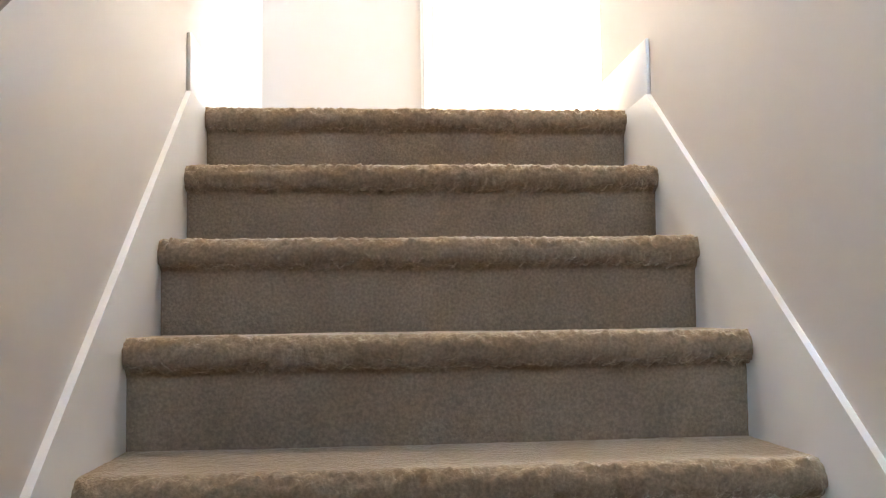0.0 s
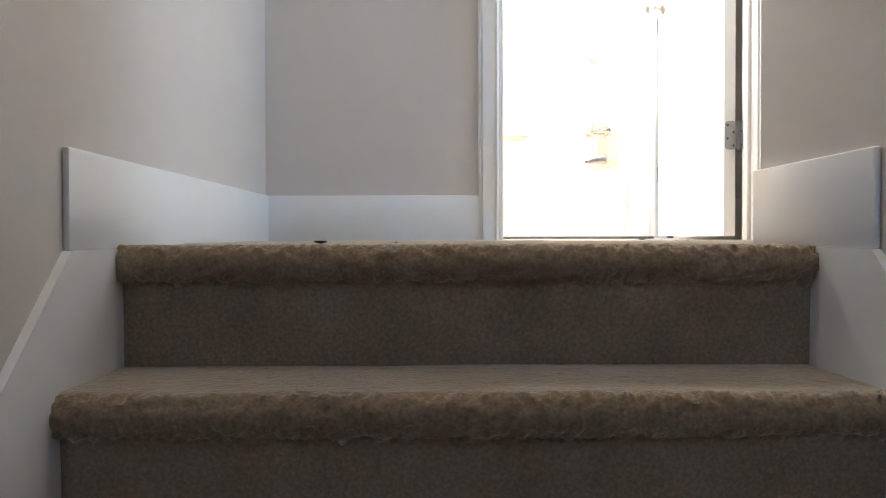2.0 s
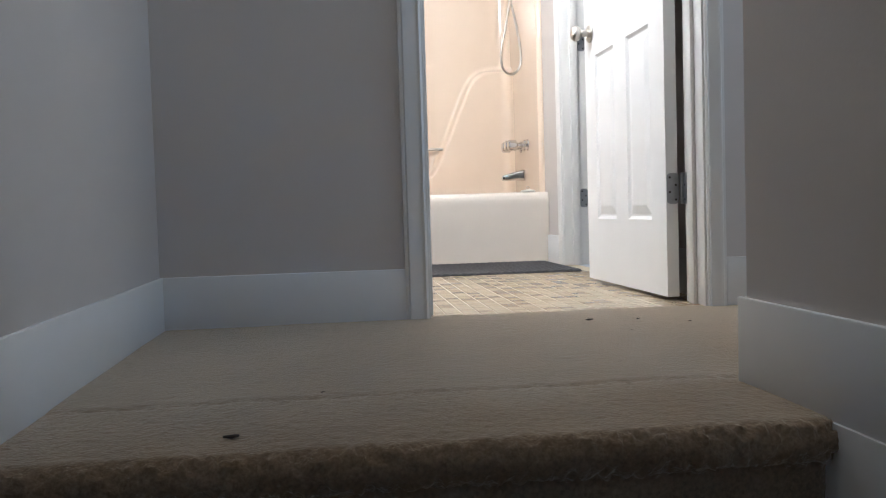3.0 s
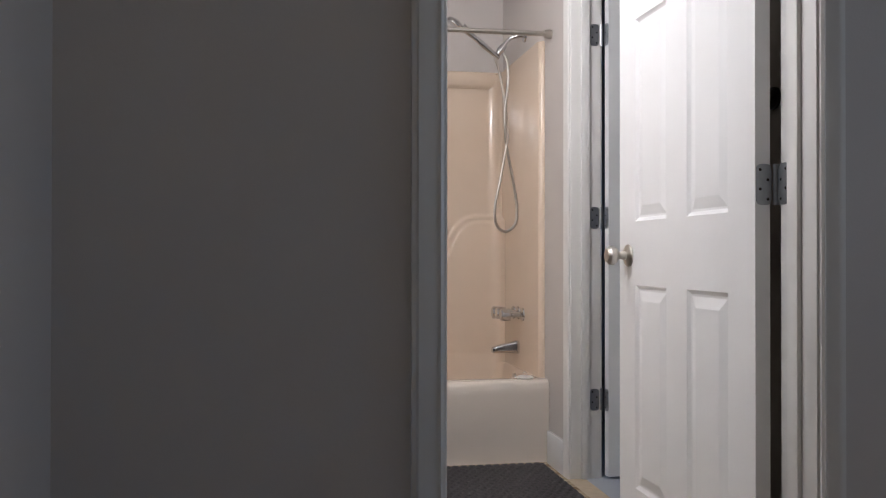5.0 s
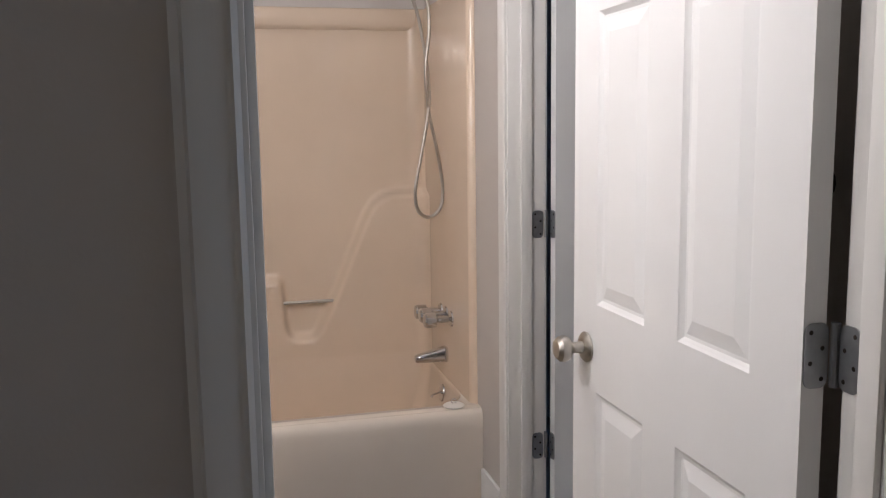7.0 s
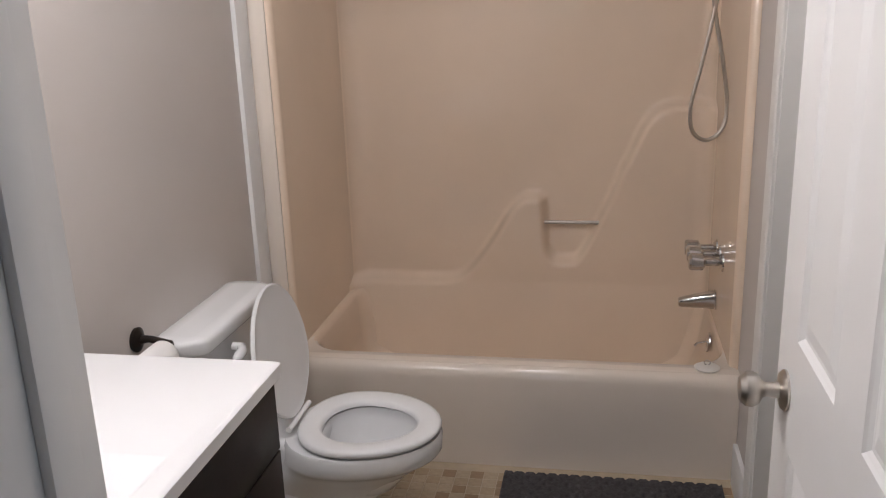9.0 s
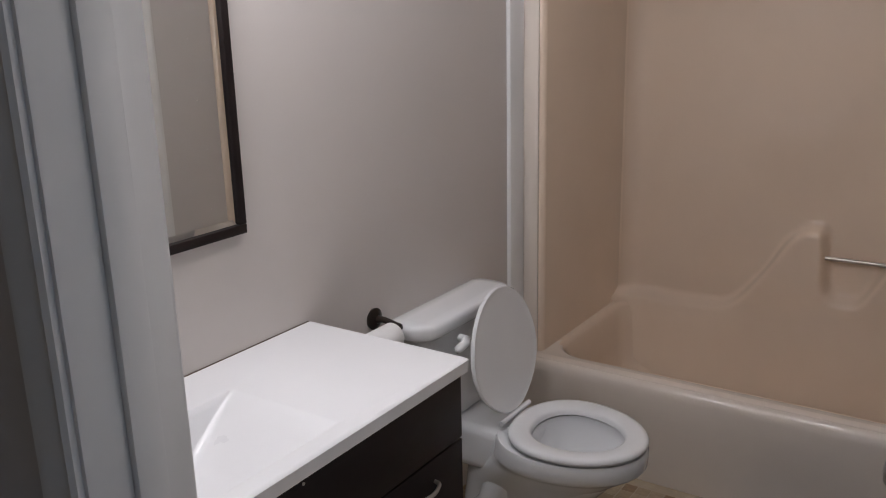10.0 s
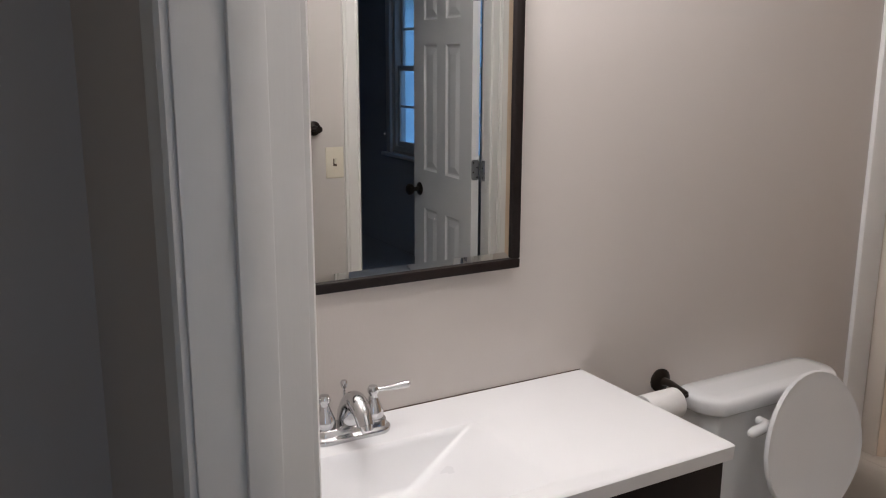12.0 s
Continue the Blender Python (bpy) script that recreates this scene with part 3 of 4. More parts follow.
outline += spline([(0.476, 0, 0.735), (0.483, 0, 0.66), (0.492, 0, 0.54), (0.515, 0, 0.497), (0.56, 0, 0.489), (0.60, 0, 0.497), (0.632, 0, 0.54), (0.69, 0, 0.66), (0.80, 0, 0.92), (0.845, 0, 1.02), (0.89, 0, 1.075), (0.96, 0, 1.103), (1.14, 0, 1.108)], 5)
pts = [(p.x, p.z) for p in outline] + [(1.14, -0.30), (-0.38, -0.30)]
P = np.array(pts)
Q = np.roll(P, -1, axis=0)


def inside_depth(u, v):
    """How far (u, v) lies inside the outline; negative outside."""
    d = Q - P
    k = np.clip(((u - P[:, 0]) * d[:, 0] + (v - P[:, 1]) * d[:, 1]) / (d ** 2).sum(1), 0, 1)
    dist = np.hypot(P[:, 0] + k * d[:, 0] - u, P[:, 1] + k * d[:, 1] - v).min()
    cross = ((P[:, 1] > v) != (Q[:, 1] > v))
    xs = P[:, 0] + (v - P[:, 1]) / np.where(np.abs(d[:, 1]) < 1e-9, 1e-9, d[:, 1]) * d[:, 0]
    return dist if (cross & (u < xs)).sum() % 2 else -dist


bm = bmesh.new()
NU, NV = 190, 150
grid = []
for i in range(NU + 1):
    u = SX0 - 0.01 + (SX1 - SX0 + 0.02) * i / NU
    col = []
    for j in range(NV + 1):
        v = 0.05 + 1.77 * (j / NV) ** 1.15
        s = min(1.0, max(0.0, (inside_depth(u, v) + 0.012) / 0.034))
        lean = 0.05 * max(0.0, 0.40 - v) / 0.3
        edge = min(0.07, max(0.0, min(u - SX0, SX1 - u)))
        lean += 0.07 - math.sqrt(0.07 ** 2 - (0.07 - edge) ** 2)
        col.append(bm.verts.new((u, TBK - 0.004 - 0.062 * (s * s * (3 - 2 * s)) - lean, v)))
    grid.append(col)
for a, c in zip(grid, grid[1:]):
    for j in range(NV):
        bm.faces.new((a[j], c[j], c[j + 1], a[j + 1]))
part("back_wall", bm, TUB, tub, "almond back wall with a moulded shelf line", angle=80)
part("grab_bar", sweep(bmesh.new(), [(0.468, 6.380, 0.641), (0.58, 6.380, 0.641), (0.700, 6.380, 0.641)], 0.0075, 12), NICKEL, tub, "brushed steel grab bar")

# white trim strip beside the surround
structure("trim_tub", bx(XL, XL + 0.016, 5.560, 5.652, 0.0, 2.0, bevel=0.003), TRIM, "white flat trim strip beside the bathtub surround", "trim", True)

# shower rod
rod = thing("shower_curtain_rod", (0.36, 5.570, 1.878), "brushed nickel tension rod for a shower curtain", "shower rod")
part("tube", sweep(bmesh.new(), [(XL + 0.02, 5.570, 1.878), (0.3, 5.570, 1.878)], 0.0135, 16), NICKEL, rod)
part("tube", sweep(bmesh.new(), [(0.3, 5.570, 1.878), (RX - 0.02, 5.570, 1.878)], 0.0115, 16), NICKEL, rod)
for x, s in ((XL, 1), (RX, -1)):
    part("end_cap", lathe(bmesh.new(), [(0.0, 0.0), (0.019, 0.0), (0.020, 0.012), (0.017, 0.034), (0.0, 0.036)], along((x, 5.570, 1.878), (x + s, 5.570, 1.878)), 20), NICKEL, rod)

# hand shower
SY = 6.02
sh = thing("hand_shower", (1.1, SY, 1.95), "chrome hand shower on its arm with a looped metal hose", "shower")
part("wall_flange", lathe(bmesh.new(), [(0.0, 0.0), (0.030, 0.0), (0.028, 0.008), (0.012, 0.014), (0.0, 0.014)], along((RX, SY - 0.02, 1.975), (0, SY - 0.02, 1.975)), 20), CHROME, sh)
part("arm", sweep(bmesh.new(), spline([(RX, SY - 0.02, 1.975), (1.10, SY - 0.015, 1.978), (1.06, SY, 1.965), (1.025, SY, 1.925)], 6), 0.0095, 12), CHROME, sh)
part("bracket", lathe(bmesh.new(), [(0.0, -0.03), (0.013, -0.028), (0.019, 0.0), (0.015, 0.03), (0.0, 0.032)], along((1.015, SY, 1.908), (1.05, SY, 1.955)), 16), CHROME, sh)
hd = Vector((0.80, SY - 0.02, 2.020))
hb = Vector((0.985, SY, 1.885))
part("handle", sweep(bmesh.new(), [hb + (hd - hb) * k for k in (-0.12, 0.0, 0.3, 0.55, 0.75, 0.9)], [0.010, 0.012, 0.014, 0.0125, 0.015, 0.022], 14), CHROME, sh)
part("spray_head", lathe(bmesh.new(), [(0.0, 0.016), (0.020, 0.015), (0.040, 0.006), (0.047, -0.006), (0.045, -0.014), (0.036, -0.016), (0.0, -0.017)], along(hd + Vector((-0.015, 0, 0.006)), hd + Vector((0.42, -0.1, 0.65))), 28), CHROME, sh, "chrome spray head with grey nozzle face")
hose_pts = spline([(0.985, SY, 1.875), (1.010, SY + 0.005, 1.80), (1.030, SY + 0.01, 1.70), (1.046, SY + 0.016, 1.60), (1.052, SY + 0.012, 1.50), (1.040, SY, 1.42), (1.012, SY - 0.01, 1.28), (0.982, SY - 0.02, 1.14), (0.992, SY - 0.012, 1.055), (1.040, SY, 1.024), (1.088, SY + 0.01, 1.06), (1.100, SY + 0.016, 1.14), (1.080, SY + 0.015, 1.28), (1.050, SY + 0.010, 1.42), (1.036, SY - 0.004, 1.52), (1.034, SY - 0.006, 1.62), (1.050, SY, 1.74), (1.048, SY, 1.84), (1.025, SY, 1.895)], 14)
part("hose", sweep(bmesh.new(), hose_pts, [0.0074 if i % 2 else 0.0062 for i in range(len(hose_pts))], 10), NICKEL, sh, "ribbed metal hose")

# tub faucet
tf = thing("tub_faucet", (SX1, SY, 0.6), "chrome tub valve handles and spout on the surround", "faucet")
for dy, z, ln in ((-0.085, 0.625, 0.0), (0.085, 0.625, 0.0), (0.0, 0.628, 0.0)):
    bm = lathe(bmesh.new(), [(0.0, 0.0), (0.032, 0.0), (0.031, 0.006), (0.014, 0.014), (0.013, 0.055), (0.018, 0.060), (0.029, 0.066), (0.030, 0.104), (0.025, 0.111), (0.0, 0.113)], along((SX1, SY + dy, z), (0, SY + dy, z)), 12)
    part("valve_handle", bm, CHROME, tf)
bm = bmesh.new()
rings = []
for d, w, lo, hi in ((0.0, 0.027, 0.432, 0.492), (0.006, 0.029, 0.430, 0.494), (0.016, 0.0275, 0.432, 0.492), (0.060, 0.024, 0.434, 0.482), (0.105, 0.020, 0.434, 0.470), (0.126, 0.018, 0.434, 0.464), (0.132, 0.014, 0.438, 0.460)):
    r = min(w, (hi - lo) / 2) * 0.55
    ring = []
    for cy, cz, a0 in ((w - r, hi - r, 0), (r - w, hi - r, 90), (r - w, lo + r, 180), (w - r, lo + r, 270)):
        for i in range(6):
            q = radians(a0 + 18 * i)
            ring.append(bm.verts.new((SX1 - d, SY + cy + r * math.cos(q), cz + r * math.sin(q))))
    rings.append(ring)
join_rings(bm, rings)
part("spout", bm, CHROME, tf, "chrome tapered tub spout", angle=40)
part("overflow_plate", lathe(bmesh.new(), [(0.0, 0.0), (0.036, 0.0), (0.034, 0.006), (0.0, 0.010)], along((1.083, SY, 0.300), (0.9, SY, 0.325)), 20), CHROME, tf)
part("drain_lever", sweep(bmesh.new(), [(1.079, SY, 0.305), (1.043, SY - 0.004, 0.297), (1.035, SY - 0.006, 0.287)], [0.004, 0.004, 0.006], 8), CHROME, tf)
st = thing("drain_stopper", (1.035, 5.650, TZ), "white rubber drain stopper lying on the tub rim", "stopper")
part("disc", lathe(bmesh.new(), [(0.0, 0.0), (0.036, 0.001), (0.040, 0.006), (0.030, 0.012), (0.0, 0.014)], Matrix.Translation((1.035, 5.650, TZ + 0.001)), 20), RUBBER, st)
part("pull_ring", sweep(bmesh.new(), [(1.035 + 0.009 * math.cos(a), 5.650, TZ + 0.022 + 0.009 * math.sin(a)) for a in [2 * math.pi * i / 14 for i in range(15)]], 0.002, 6), CHROME, st)

# ---- toilet ----
TY = 5.112
wc = thing("toilet", (0.0, TY, 0), "white two-piece toilet with its lid raised", "toilet")


def egg(bm, x0, x1, w, z, n=36, power=2.2):
    """An egg-shaped ring: round front at x1, squarer back at x0."""
    out = []
    cx = x0 + (x1 - x0) * 0.42
    for k in range(n):
        a = 2 * math.pi * k / n
        c, s = math.cos(a), math.sin(a)
        p = 2.0 if c > 0 else power
        rx = (x1 - cx) if c > 0 else (cx - x0)
        out.append(bm.verts.new((cx + rx * math.copysign(abs(c) ** (2 / p), c), TY + w / 2 * math.copysign(abs(s) ** (2 / p), s), z)))
    return out


bm = bmesh.new()
join_rings(bm, [egg(bm, -0.30, 0.120, 0.225, 0.0), egg(bm, -0.30, 0.122, 0.228, 0.018), egg(bm, -0.29, 0.095, 0.185, 0.045), egg(bm, -0.29, 0.075, 0.165, 0.10), egg(bm, -0.28, 0.085, 0.175, 0.16), egg(bm, -0.27, 0.135, 0.215, 0.21), egg(bm, -0.22, 0.200, 0.275, 0.265), egg(bm, -0.18, 0.246, 0.325, 0.300), egg(bm, -0.165, 0.262, 0.344, 0.316), egg(bm, -0.160, 0.277, 0.364, 0.322), egg(bm, -0.155, 0.284, 0.371, 0.331), egg(bm, -0.15, 0.286, 0.374, 0.370), egg(bm, -0.145, 0.281, 0.366, 0.380), egg(bm, -0.046, 0.224, 0.248, 0.380), egg(bm, -0.048, 0.228, 0.254, 0.366), egg(bm, -0.044, 0.226, 0.250, 0.345), egg(bm, -0.025, 0.200, 0.215, 0.27), egg(bm, 0.01, 0.150, 0.140, 0.21), egg(bm, 0.03, 0.120, 0.100, 0.195)])
part("bowl", bm, CERAMIC, wc, angle=60)
part("rear_deck", bx(-0.34, -0.04, TY - 0.105, TY + 0.105, 0.24, 0.381, bevel=0.03, seg=4), CERAMIC, wc, angle=60)
for s in (-1, 1):
    part("trapway", sweep(bmesh.new(), spline([(-0.08, TY + s * 0.055, 0.25), (-0.13, TY + s * 0.065, 0.20), (-0.16, TY + s * 0.065, 0.12), (-0.23, TY + s * 0.055, 0.05)], 6), 0.052, 16), CERAMIC, wc)
bm = bmesh.new()
join_rings(bm, [egg(bm, -0.105, 0.280, 0.362, 0.386), egg(bm, -0.108, 0.284, 0.369, 0.390), egg(bm, -0.108, 0.284, 0.369, 0.398), egg(bm, -0.104, 0.279, 0.360, 0.404), egg(bm, -0.094, 0.266, 0.340, 0.406), egg(bm, -0.054, 0.226, 0.254, 0.403), egg(bm, -0.046, 0.218, 0.240, 0.398), egg(bm, -0.044, 0.216, 0.236, 0.386)], False)
part("seat", bm, SEATP, wc, "white plastic seat ring lowered", angle=60)
bm = bmesh.new()
rings = [egg(bm, -0.09, 0.250, 0.315, 0.002, power=2.6), egg(bm, -0.106, 0.268, 0.349, 0.0015, power=2.6), egg(bm, -0.110, 0.273, 0.357, 0.0, power=2.6), egg(bm, -0.114, 0.277, 0.366, 0.005, power=2.6), egg(bm, -0.114, 0.277, 0.366, 0.010, power=2.6), egg(bm, -0.104, 0.266, 0.345, 0.017, power=2.6), egg(bm, -0.05, 0.20, 0.22, 0.019, power=2.6)]
join_rings(bm, rings)
for v in bm.verts:
    k = min(1.0, max(0.0, (v.co.x + 0.115) / 0.20))
    v.co.y = TY + (v.co.y - TY) * (0.56 + 0.44 * k * (2 - k))
bmesh.ops.transform(bm, matrix=Matrix.Translation((-0.118, 0.004, 0.408)) @ Matrix.Rotation(radians(-99), 4, "Y") @ Matrix.Diagonal((0.965, 1, 1, 1)) @ Matrix.Translation((0.118, 0, 0)), verts=bm.verts)
part("lid", bm, SEATP, wc, "white plastic lid raised against the tank", angle=22)
part("seat_hinge", sweep(bmesh.new(), [(-0.118, TY - 0.085, 0.405), (-0.118, TY + 0.085, 0.405)], 0.008, 12), SEATP, wc)
TA0, TA1 = 4.862, 5.352
def bowed(vs, amount=0.080):
    """Push the front of a ring of the tank outwards in its middle."""
    for v in vs:
        if v.co.x > -0.345:
            v.co.x += amount * max(0.0, 1 - ((v.co.y - TY) / 0.245) ** 2)
    return vs


bm = bmesh.new()
join_rings(bm, [bowed(rounded_ring(bm, -0.385, -0.312, TA0 + 0.04, TA1 - 0.04, 0.025, 0.385)), bowed(rounded_ring(bm, -0.392, -0.303, TA0 + 0.025, TA1 - 0.025, 0.028, 0.41)), bowed(rounded_ring(bm, -0.395, -0.294, TA0 + 0.015, TA1 - 0.015, 0.030, 0.672))])
part("tank", bm, CERAMIC, wc, angle=60)
bm = bmesh.new()
join_rings(bm, [bowed(rounded_ring(bm, -0.398 - g, -0.278 + g, TA0 - g, TA1 + g, 0.042 + g * 0.9, z)) for g, z in ((-0.012, 0.672), (-0.002, 0.675), (0.002, 0.681), (0.003, 0.704), (0.001, 0.711), (-0.003, 0.7155), (-0.009, 0.7185), (-0.040, 0.7205))])
part("tank_lid", bm, CERAMIC, wc, angle=60)
part("flush_handle", sweep(bmesh.new(), [(-0.240, 5.007, 0.653), (-0.216, 5.002, 0.653), (-0.204, 4.978, 0.651), (-0.204, 4.950, 0.648), (-0.204, 4.936, 0.647), (-0.204, 4.930, 0.647)], [0.012, 0.013, 0.0135, 0.0135, 0.010, 0.004], 14), CERAMIC, wc, "white flush lever")

# toilet paper holder
tp = thing("toilet_paper_holder", (-0.37, 4.75, 0.735), "oil-rubbed bronze toilet paper holder on the wall", "paper holder")
for y in (4.818,):
    part("wall_plate", lathe(bmesh.new(), [(0.0, 0.0), (0.030, 0.0), (0.031, 0.006), (0.024, 0.010), (0.012, 0.016), (0.0, 0.016)], along((XL, y, 0.742), (1, y, 0.742)), 20), BRONZE, tp)
    part("post", sweep(bmesh.new(), spline([(XL + 0.01, y, 0.742), (XL + 0.04, y, 0.745), (XL + 0.075, y, 0.735), (XL + 0.09, y, 0.728)], 4), [0.013, 0.011, 0.010, 0.009, 0.009, 0.009, 0.010, 0.011, 0.012, 0.013, 0.014, 0.014, 0.011], 12), BRONZE, tp)
part("spindle", sweep(bmesh.new(), [(XL + 0.085, 4.680, 0.730), (XL + 0.085, 4.828, 0.730)], 0.008, 10), BRONZE, tp)
roll = thing("toilet_paper_roll", (XL + 0.085, 4.74, 0.725), "white roll of toilet paper on its holder", "toilet paper")
part("paper", lathe(bmesh.new(), [(0.019, -0.053), (0.036, -0.053), (0.038, -0.050), (0.038, 0.050), (0.036, 0.053), (0.019, 0.053)], along((XL + 0.085, 4.742, 0.716), (XL + 0.085, 6, 0.716)), 28), PAPER, roll)

# ---- vanity ----
VX, VY0, VY1, VZ = 0.068, 3.633, 4.565, 0.818
van = thing("vanity_cabinet", (-0.17, 4.09, 0), "espresso wood vanity cabinet under a white top", "cabinet")
part("body", bx(XL + 0.002, 0.042, VY0 + 0.01, VY1 - 0.016, 0.09, VZ - 0.125, bevel=0.002), ESPRESSO, van)
part("side_panel", bx(XL + 0.002, 0.042, VY1 - 0.034, VY1 - 0.016, VZ - 0.123, VZ - 0.033), ESPRESSO, van)
part("side_panel", bx(XL + 0.002, 0.042, VY0 + 0.01, VY0 + 0.028, VZ - 0.123, VZ - 0.033), ESPRESSO, van)
part("front_rail", bx(0.024, 0.0415, VY0 + 0.03, VY1 - 0.036, VZ - 0.123, VZ - 0.033), ESPRESSO, van)
part("toe_kick", bx(XL + 0.002, -0.01, VY0 + 0.01, VY1 - 0.03, 0.0, 0.09), ESPRESSO, van)
def front(name, y0, y1, z0, z1, pulls):
    d = part(name, bx(0.042, 0.060, y0, y1, z0, z1, bevel=0.003), ESPRESSO, van)
    for (a, b) in pulls:
        a, b = Vector(a), Vector(b)
        mid = (a + b) / 2
        pts = spline([a, a + Vector((0.018, 0, 0)) + (mid - a) * 0.15, mid + Vector((0.030, 0, 0)), b + Vector((0.018, 0, 0)) + (mid - b) * 0.15, b], 5)
        part("handle", sweep(bmesh.new(), pts, 0.0045, 8), NICKEL, d, "brushed nickel arched pull")
front("false_front", VY0 + 0.012, VY1 - 0.018, 0.632, VZ - 0.036, [])
part("screw", lathe(bmesh.new(), [(0.0, 0.0), (0.0035, 0.0), (0.003, 0.0012), (0.0, 0.0014)], along((0.060, 4.036, 0.772), (1, 4.036, 0.772)), 8), NICKEL, van, "bare screw of a missing knob")
front("drawer_front", 4.235, VY1 - 0.018, 0.36, 0.628, [((0.058, 4.335, 0.575), (0.058, 4.435, 0.575))])
front("drawer_front", 4.235, VY1 - 0.018, 0.10, 0.356, [((0.058, 4.335, 0.29), (0.058, 4.435, 0.29))])
front("cabinet_door", VY0 + 0.012, 3.926, 0.10, 0.628, [((0.058, 3.90, 0.47), (0.058, 3.90, 0.57))])
front("cabinet_door", 3.930, 4.231, 0.10, 0.628, [((0.058, 3.956, 0.47), (0.058, 3.956, 0.57))])
# top with an integral basin
top = thing("bathroom_countertop", (-0.17, 4.09, VZ), "white cultured marble vanity top with an integral basin", "countertop")
BX0, BX1, BY0, BY1 = -0.262, -0.002, 3.70, 4.165
bm = bmesh.new()
join_rings(bm, [
    rounded_ring(bm, XL + 0.003, VX, VY0, VY1, 0.004, VZ - 0.032),
    rounded_ring(bm, XL + 0.001, VX + 0.002, VY0 - 0.001, VY1 + 0.002, 0.006, VZ - 0.004),
    rounded_ring(bm, XL + 0.004, VX - 0.003, VY0 + 0.003, VY1 - 0.003, 0.006, VZ),
    rounded_ring(bm, XL + 0.010, VX - 0.009, VY0 + 0.009, VY1 - 0.009, 0.006, VZ),
    rounded_ring(bm, BX0 - 0.004, BX1 + 0.030, BY0 - 0.004, BY1 + 0.016, 0.010, VZ),
    rounded_ring(bm, BX0, BX1 + 0.026, BY0, BY1 + 0.012, 0.008, VZ - 0.001),
    rounded_ring(bm, BX0 + 0.006, BX1 + 0.012, BY0 + 0.008, BY1 - 0.014, 0.010, VZ - 0.014),
    rounded_ring(bm, BX0 + 0.030, BX1 - 0.044, BY0 + 0.066, BY1 - 0.126, 0.022, VZ - 0.084),
    rounded_ring(bm, BX0 + 0.042, BX1 - 0.058, BY0 + 0.086, BY1 - 0.150, 0.026, VZ - 0.096),
    rounded_ring(bm, BX0 + 0.085, BX1 - 0.095, BY0 + 0.16, BY1 - 0.20, 0.02, VZ - 0.102)], False)
bm.verts.ensure_lookup_table()
bm.faces.new(bm.verts[-36:])
part("slab", bm, MARBLE, top, angle=45)
part("caulk_line", bx(XL, XL + 0.0025, VY0 + 0.02, VY1 - 0.005, VZ - 0.002, VZ + 0.0009), GAP, top, "dark gap of old caulk along the wall")
part("drain", lathe(bmesh.new(), [(0.0, 0.0), (0.022, 0.0), (0.021, 0.003), (0.012, 0.002), (0.0, 0.002)], Matrix.Translation((-0.128, 3.907, VZ - 0.1015)), 20), CHROME, top, "chrome drain ring")
FX, FY = -0.330, 3.938
fc = thing("basin_faucet", (FX, FY, VZ), "chrome centre-set basin faucet with two levers", "faucet")
bm = bmesh.new()
join_rings(bm, [rounded_ring(bm, FX - g, FX + g, FY - 0.052 - g, FY + 0.052 + g, g - 0.0005, VZ + z) for g, z in ((0.031, 0.0), (0.0325, 0.003), (0.0325, 0.008), (0.030, 0.011), (0.026, 0.0125), (0.0245, 0.015), (0.0235, 0.024), (0.021, 0.0265), (0.012, 0.027))])
part("base_plate", bm, CHROME, fc, angle=50)
for s in (-1, 1):
    y = FY + s * 0.051
    part("handle_body", lathe(bmesh.new(), [(0.0, 0.0), (0.0195, 0.0), (0.0205, 0.006), (0.0195, 0.016), (0.0150, 0.027), (0.0105, 0.039), (0.0085, 0.046), (0.0095, 0.049), (0.0115, 0.053), (0.0115, 0.059), (0.0085, 0.065), (0.0, 0.067)], Matrix.Translation((FX, y, VZ + 0.026)), 24), CHROME, fc)
    part("lever", sweep(bmesh.new(), [(FX, y + s * 0.004, VZ + 0.082), (FX + 0.004, y + s * 0.018, VZ + 0.0825), (FX + 0.009, y + s * 0.043, VZ + 0.084), (FX + 0.012, y + s * 0.062, VZ + 0.086), (FX + 0.013, y + s * 0.071, VZ + 0.087), (FX + 0.013, y + s * 0.075, VZ + 0.087)], [0.0055, 0.0045, 0.0065, 0.0078, 0.0070, 0.003], 14), CHROME, fc)
spout_line = spline([(FX - 0.004, FY, VZ + 0.022), (FX - 0.002, FY, VZ + 0.046), (FX + 0.012, FY, VZ + 0.070), (FX + 0.034, FY, VZ + 0.080), (FX + 0.060, FY, VZ + 0.068), (FX + 0.076, FY, VZ + 0.046)], 5)
part("spout", sweep(bmesh.new(), spout_line, [0.0245 - 0.0085 * i / (len(spout_line) - 1) for i in range(len(spout_line))], 20), CHROME, fc)
part("aerator", lathe(bmesh.new(), [(0.0, -0.008), (0.010, -0.008), (0.0115, -0.004), (0.0115, 0.004), (0.0, 0.004)], along((FX + 0.0775, FY, VZ + 0.044), (FX + 0.0735, FY, VZ + 0.050)), 18), CHROME, fc)
part("lift_rod", lathe(bmesh.new(), [(0.0, 0.0), (0.0028, 0.0), (0.0028, 0.062), (0.0045, 0.064), (0.007, 0.071), (0.0072, 0.076), (0.005, 0.080), (0.0, 0.081)], Matrix.Translation((FX - 0.024, FY, VZ + 0.024)), 14), CHROME, fc)

# ---- mirror ----
MY0, MY1, MZ0, MZ1, FW = 3.665, 4.366, 1.093, 1.93, 0.021
mir = thing("wall_mirror", (XL, 4.0, 1.095), "rectangular wall mirror in a dark espresso frame", "mirror")
